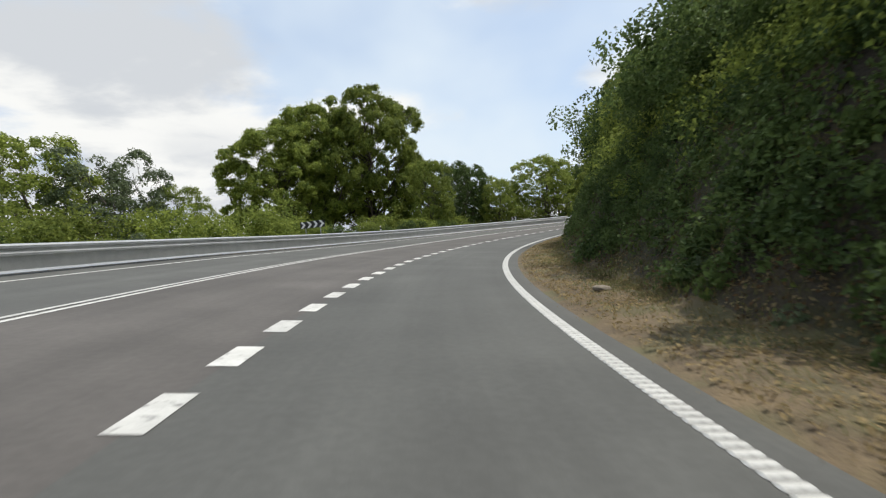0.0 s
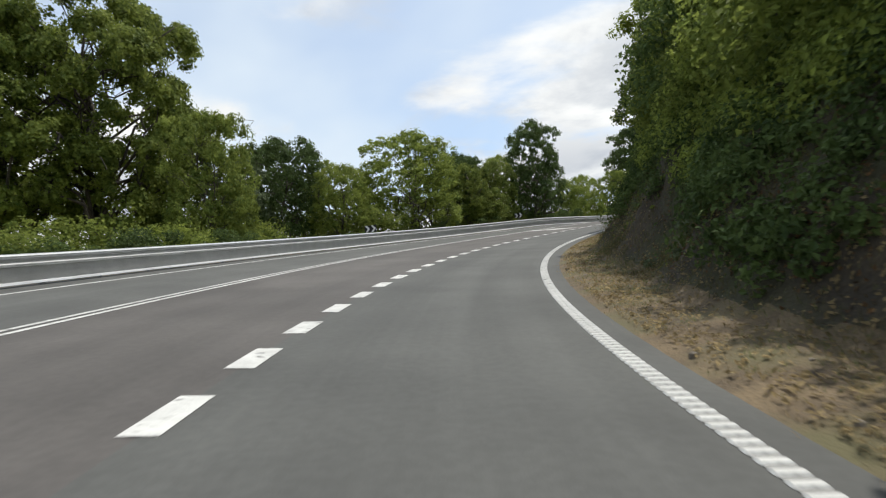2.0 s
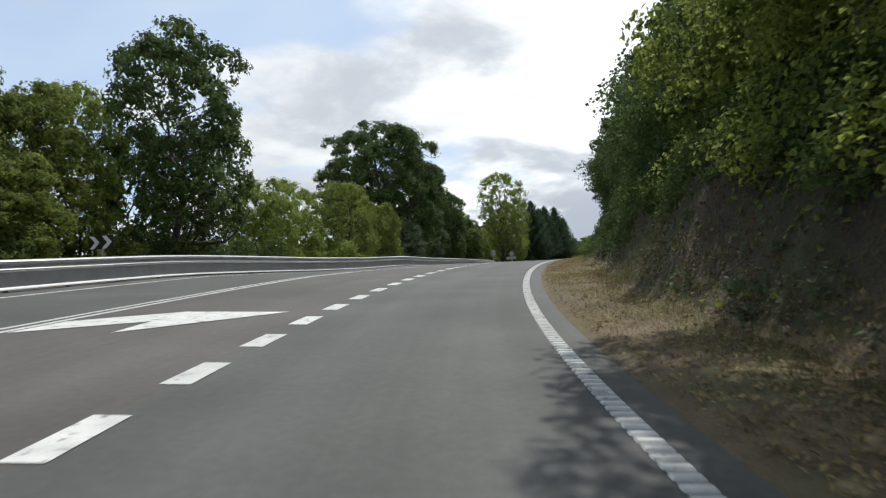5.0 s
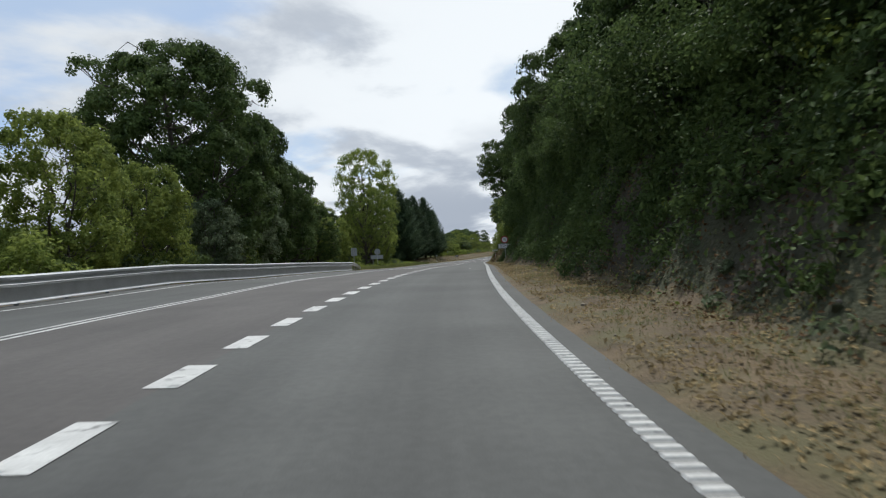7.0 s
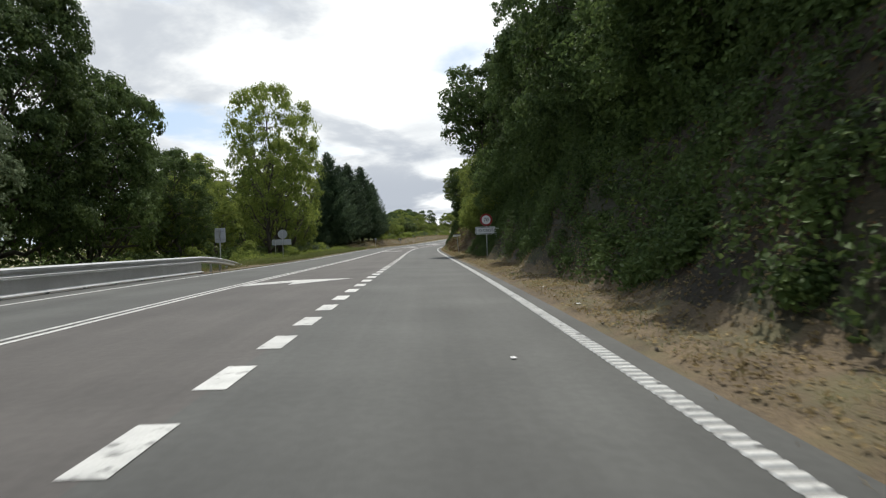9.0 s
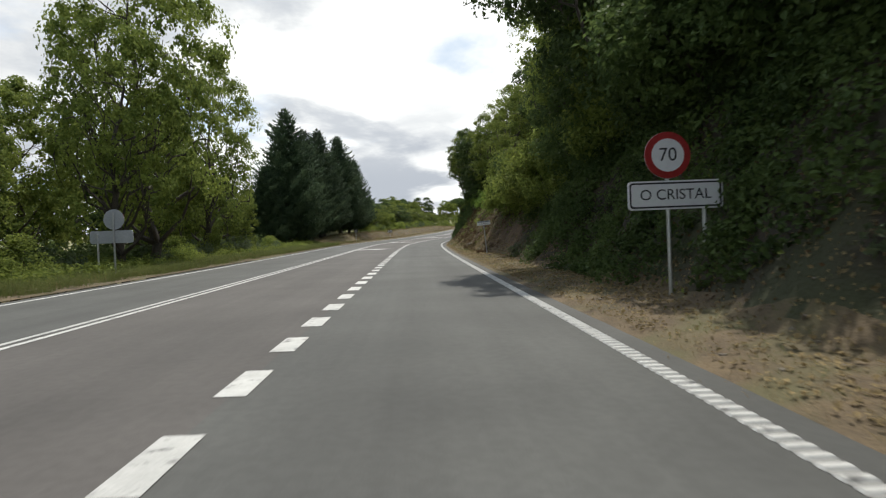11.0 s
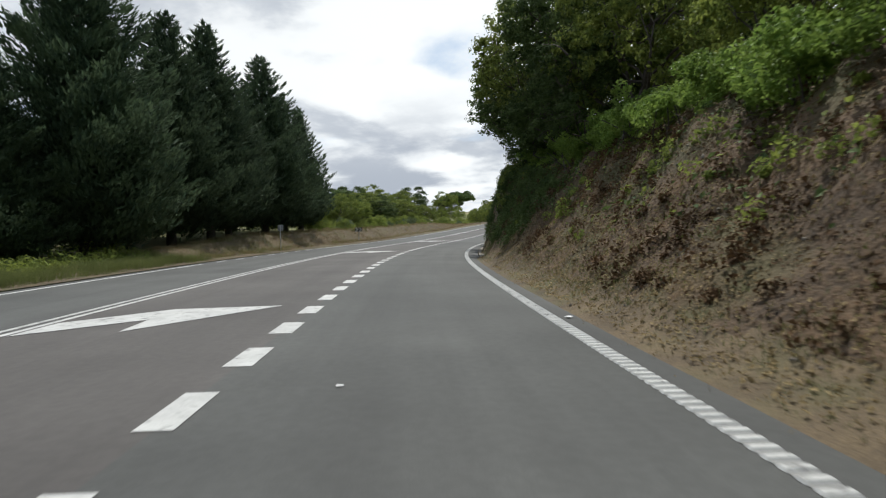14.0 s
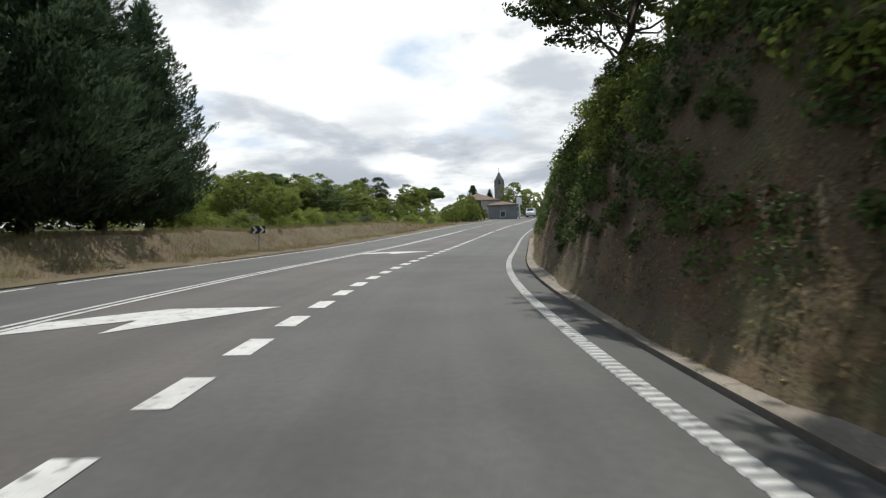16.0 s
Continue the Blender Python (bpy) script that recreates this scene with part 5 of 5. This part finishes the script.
flat_leaves(*pick(90000, -4, 262, 6.2, 9.8, lambda s, o: patch(s, o, 21, 1.5) ** 2 * np.clip((up_face(s, o) - 0.25) * 2, 0.06, 1) * np.interp(s, [0, 195, 205, 235], [1, 1, 0.3, 0.7])), rise_right, M_LEAF_MID, "ivy", "ivy and small plants on the bank face", None, 0.085, 0.05)
flat_leaves(*pick(90000, -4, 262, 6.4, 9.6, lambda s, o: patch(s, o, 23, 1.2) ** 1.5 * np.clip((up_face(s, o) - 0.3) * 2, 0.05, 1) * np.interp(s, [0, 195, 205, 235], [1, 1, 0.3, 1])), rise_right, M_LEAF_DARK, "ivy", "dark ivy on the bank face", None, 0.085, 0.06)

flat_leaves(*pick(24000, 196, 236, 5.3, 9.0, lambda s, o: 0.25 + patch(s, o, 61, 1.1)), rise_right, M_LITTER, "leaf_litter", "orange-brown dead leaves and bracken on the open slope", None, 0.035)
flat_leaves(*pick(26000, 196, 236, 5.0, 9.0, lambda s, o: 0.1 + patch(s, o, 63, 1.4)), rise_right, M_STRAW, "straw_litter", "straw and bleached stalks on the open slope", None, 0.032)
blades(*pick(7000, 196, 236, 5.0, 8.6, lambda s, o: patch(s, o, 65, 1.7)), rise_right, M_GRASS, "green_grass", "olive grass on the open slope", None, 0.07, 8, 0.15, 1.6)


def clods(n, s0, s1, o0, o1, lo, hi, mat, name, label, seed):
    """Broken stones and clods, each an uneven little hull; one object."""
    ico = bmesh.new()
    bmesh.ops.create_icosphere(ico, subdivisions=1, radius=1.0)
    unit = np.array([v.co[:] for v in ico.verts])
    tri = np.array([[v.index for v in f.verts] for f in ico.faces])
    ico.free()
    s, o = pick(n, s0, s1, o0, o1, lambda a, b: patch(a, b, seed, 2.4))
    p = at(s, o, rise_right(s, o))
    k = len(s)
    r = lo + (hi - lo) * rng.random(k) ** 4
    shape = unit[None] * (1 + 0.35 * rng.normal(size=(k, len(unit), 1)) * 0.6) * (0.6 + 0.6 * rng.random((k, 1, 3)))
    v = p[:, None] + shape * r[:, None, None]
    f = (tri[None] + (np.arange(k) * len(unit))[:, None, None]).reshape(-1, 3).tolist()
    return tagged(link(name, v.reshape(-1, 3), f, mat), label, kind="stuff")


clods(4500, -4, 270, 4.5, 8.0, 0.008, 0.06, M_STONE, "stones", "pale broken stones on the bank", 31)
clods(2000, -4, 270, 6.4, 9.2, 0.012, 0.08, M_EARTH_SHADED, "clods", "clods of brown earth on the bank", 33)


def boulder(s, o, r, label):
    ob = new("boulder")
    tagged(ob, label, "rock")
    bm = bmesh.new()
    bmesh.ops.create_icosphere(bm, subdivisions=3, radius=1.0)
    for v in bm.verts:
        c = v.co.copy()
        v.co = Vector((c.x * 1.45, c.y * 0.9, c.z * 0.5)) * (1 + 0.22 * noise.noise(c * 1.6) + 0.1 * noise.noise(c * 4))
    part("stone", bm, M_STONE, ob, "", True)
    ob.matrix_basis = Matrix.LocRotScale(Vector(at(s, o, float(rise_right(s, o)) + r * 0.15)), Euler((0.2, 0.15, 0.4)), (r, r, r))


boulder(202.6, 5.75, 0.32, "pale flat boulder lying on the slope")
boulder(176.5, 6.0, 0.12, "pale stone at the foot of the bank")
boulder(183.5, 5.4, 0.14, "white stone in the dry grass")
boulder(190.0, 5.75, 0.12, "pale stone at the foot of the slope")
boulder(122.5, 5.7, 0.10, "pale stone in the dry grass")
boulder(12.0, 5.5, 0.16, "pale stone in the dry grass")



def scrap(s, o, size, label):
    """A crumpled piece of paper."""
    ob = new("paper_scrap")
    tagged(ob, label, "litter")
    bm = bmesh.new()
    bmesh.ops.create_grid(bm, x_segments=5, y_segments=4, size=0.5)
    for v in bm.verts:
        v.co.z = 0.22 + 0.22 * noise.noise(v.co * 3.1 + Vector((s, o, 0)))
    bmesh.ops.solidify(bm, geom=bm.faces[:], thickness=0.02)
    part("sheet", bm, M_SIGN_WHITE, ob)
    h = float(rise_right(s, o)) if o > 4.5 else 0.0
    ob.matrix_basis = Matrix.LocRotScale(Vector(at(s, o, h + 0.01)), Euler((0, 0, s)), (size, size * 0.7, size * 0.5))


scrap(141.0, 4.85, 0.16, "crumpled white paper scrap in the dry verge")
scrap(137.2, 4.75, 0.13, "crumpled white paper scrap in the dry verge")
scrap(132.5, 2.87, 0.08, "small white paper scrap lying on the asphalt")
scrap(210.3, 4.15, 0.13, "small white paper scrap at the edge of the asphalt")
scrap(206.5, 1.15, 0.06, "tiny white paper scrap lying on the asphalt")

# a fallen branch on the slope
br = new("fallen_branch")
tagged(br, "bleached dead branch lying on the slope", "branch")
v, f = tubes([[(at(q, 5.6 - 0.3 * (q - 226), float(rise_right(q, 5.6 - 0.3 * (q - 226))) + 0.04), 0.022) for q in np.arange(226, 227.3, 0.3)]])
link("limb", v, f, M_STONE, br, smooth=True)

# concrete channel at the foot of the last stretch of the cutting
for q in np.arange(232, 284, 2.0):
    v, f = prism([(0.0, -0.25), (0.42, -0.25), (0.40, 0.022), (0.33, 0.028), (0.27, -0.012), (0.05, -0.02), (0.0, -0.004)], [q, q + 1.0, q + 1.985], [4.6] * 3, [0.0] * 3)
    link("channel_stone", v, f, M_CONCRETE, bank)

# ---------------------------------------------------------------- the village ahead


def house(name, label, x, y, z, w, d, h, roof_h, wall, turn, floors=2):
    base = new(name)
    tagged(base, label, "house")
    part("wall", box(bmesh.new(), 0, 0, h / 2 - 1, w, d, h + 2), wall, base)
    bm = bmesh.new()
    e = 0.35
    pts = [(-w / 2 - e, -d / 2 - e, h), (w / 2 + e, -d / 2 - e, h), (w / 2 + e, d / 2 + e, h), (-w / 2 - e, d / 2 + e, h), (-w / 2 + roof_h, 0, h + roof_h), (w / 2 - roof_h, 0, h + roof_h)]
    lo = [bm.verts.new((a, b, c - 0.12)) for a, b, c in pts[:4]]
    vs = [bm.verts.new(p) for p in pts]
    for q in ((0, 1, 5, 4), (1, 2, 5), (2, 3, 4, 5), (3, 0, 4)):
        bm.faces.new([vs[k] for k in q])
    for k in range(4):
        bm.faces.new((lo[k], lo[(k + 1) % 4], vs[(k + 1) % 4], vs[k]))
    bm.faces.new(lo[::-1])
    roof = part("roof", bm, M_TILE, base, "red-brown tiled hip roof")
    part("chimney", box(bmesh.new(), w * 0.2, 0.6, h + roof_h, 0.5, 0.5, 1.4), wall, roof)
    for fl in range(floors):
        for k in range(3):
            for sy in (-1, 1):
                win = part("window", box(bmesh.new(), -w / 3 + k * w / 3, sy * (d / 2 + 0.01), 1.5 + fl * 2.8, 1.1, 0.08, 1.3), M_SIGN_WHITE, base, "white window frame")
                part("pane", box(bmesh.new(), -w / 3 + k * w / 3, sy * (d / 2 + 0.05), 1.5 + fl * 2.8, 0.95, 0.04, 1.15), M_GLASS_DARK, win, "dark pane")
        for sx in (-1, 1):
            win = part("window", box(bmesh.new(), sx * (w / 2 + 0.01), 0, 1.5 + fl * 2.8, 0.08, 1.1, 1.3), M_SIGN_WHITE, base, "white window frame")
            part("pane", box(bmesh.new(), sx * (w / 2 + 0.05), 0, 1.5 + fl * 2.8, 0.04, 0.95, 1.15), M_GLASS_DARK, win, "dark pane")
    base.matrix_basis = pose(x, y, z, 0, 0, turn)


house("house", "small grey rendered house close to the road", 292.5, 164.6, 17.2, 3.6, 6.0, 3.5, 0.8, M_WALL_GREY, 12, 1)
house("house", "pale house with a red-brown tiled roof among trees", 309.3, 175.2, 18.0, 11, 9, 5.0, 1.7, M_WALL, 25)


def church(x, y, z):
    base = new("church_tower")
    tagged(base, "grey granite church tower with a stepped belfry on the skyline", "church tower")
    part("shaft", box(bmesh.new(), 0, 0, 3.0, 3.4, 3.4, 10), M_GRANITE, base)
    belfry = part("belfry", box(bmesh.new(), 0, 0, 9.0, 2.7, 2.7, 2.6, 0.1), M_GRANITE, base)
    for k in range(4):
        a = radians(90 * k)
        part("opening", box(bmesh.new(), 1.36 * math.cos(a), 1.36 * math.sin(a), 9.0, 0.7, 0.7, 1.6), M_GLASS_DARK, belfry, "dark bell opening")
    part("cornice", box(bmesh.new(), 0, 0, 7.85, 3.8, 3.8, 0.35, 0.08), M_GRANITE, base)
    bm = bmesh.new()
    bmesh.ops.create_cone(bm, cap_ends=True, segments=8, radius1=1.3, radius2=0.25, depth=2.2, matrix=Matrix.Translation((0, 0, 11.4)))
    part("dome", bm, M_GRANITE, base)
    part("finial", tube(bmesh.new(), (0, 0, 12.4), (0, 0, 14.2), 0.12, 0.05), M_GRANITE, base)
    base.matrix_basis = pose(x, y, z, 0, 0, 15)


church(378.5, 184.6, 25.6)


def mast(x, y, z):
    base = new("sign_mast")
    tagged(base, "tall white roadside sign mast by the house", "sign mast")
    part("pole", tube(bmesh.new(), (0, 0, -1), (0, 0, 4.6), 0.22, 0.18), M_SIGN_WHITE, base)
    part("head", box(bmesh.new(), 0, 0, 4.4, 1.1, 0.3, 1.5, 0.05), M_SIGN_WHITE, base)
    base.matrix_basis = pose(x, y, z, 0, 0, -70)


mast(292.5, 161.0, 17.0)


def van(x, y, z, turn):
    base = new("van")
    tagged(base, "white delivery van far along the road", "van")
    body = bmesh.new()
    prof = [(-2.4, 0.35), (2.4, 0.35), (2.45, 1.0), (1.75, 1.25), (1.15, 2.0), (-2.35, 2.05), (-2.45, 1.0)]
    a = [body.verts.new((-0.92, p, q)) for p, q in prof]
    b = [body.verts.new((0.92, p, q)) for p, q in prof]
    body.faces.new(a)
    body.faces.new(b[::-1])
    for k in range(len(prof)):
        m = (k + 1) % len(prof)
        body.faces.new((a[m], a[k], b[k], b[m]))
    bmesh.ops.recalc_face_normals(body, faces=body.faces)
    bmesh.ops.bevel(body, geom=body.edges[:], offset=0.07, segments=2, affect="EDGES")
    part("body", body, M_CAR, base, "white painted body")
    bm = bmesh.new()
    v = [bm.verts.new(p) for p in ((-0.75, 1.77, 1.33), (0.75, 1.77, 1.33), (0.72, 1.24, 1.95), (-0.72, 1.24, 1.95))]
    bm.faces.new(v)
    part("windscreen", bm, M_GLASS_DARK, base, "dark glass")
    for sx in (-1, 1):
        part("headlight", box(bmesh.new(), sx * 0.7, 2.42, 0.9, 0.34, 0.1, 0.2, 0.03), M_SIGN_WHITE, base)
        for py in (-1.5, 1.5):
            w = part("wheel", tube(bmesh.new(), (sx * 0.72, py, 0.33), (sx * 0.94, py, 0.33), 0.33, 0.33, 16), M_RUBBER, base)
            part("rim", tube(bmesh.new(), (sx * 0.935, py, 0.33), (sx * 0.955, py, 0.33), 0.19, 0.17, 12), M_STEEL, w)
    base.matrix_basis = pose(x, y, z, 0, 0, turn)


vx, vy, vz = at(372, -1.9, 0.01)
van(vx, vy, vz, heading(372) + 180)
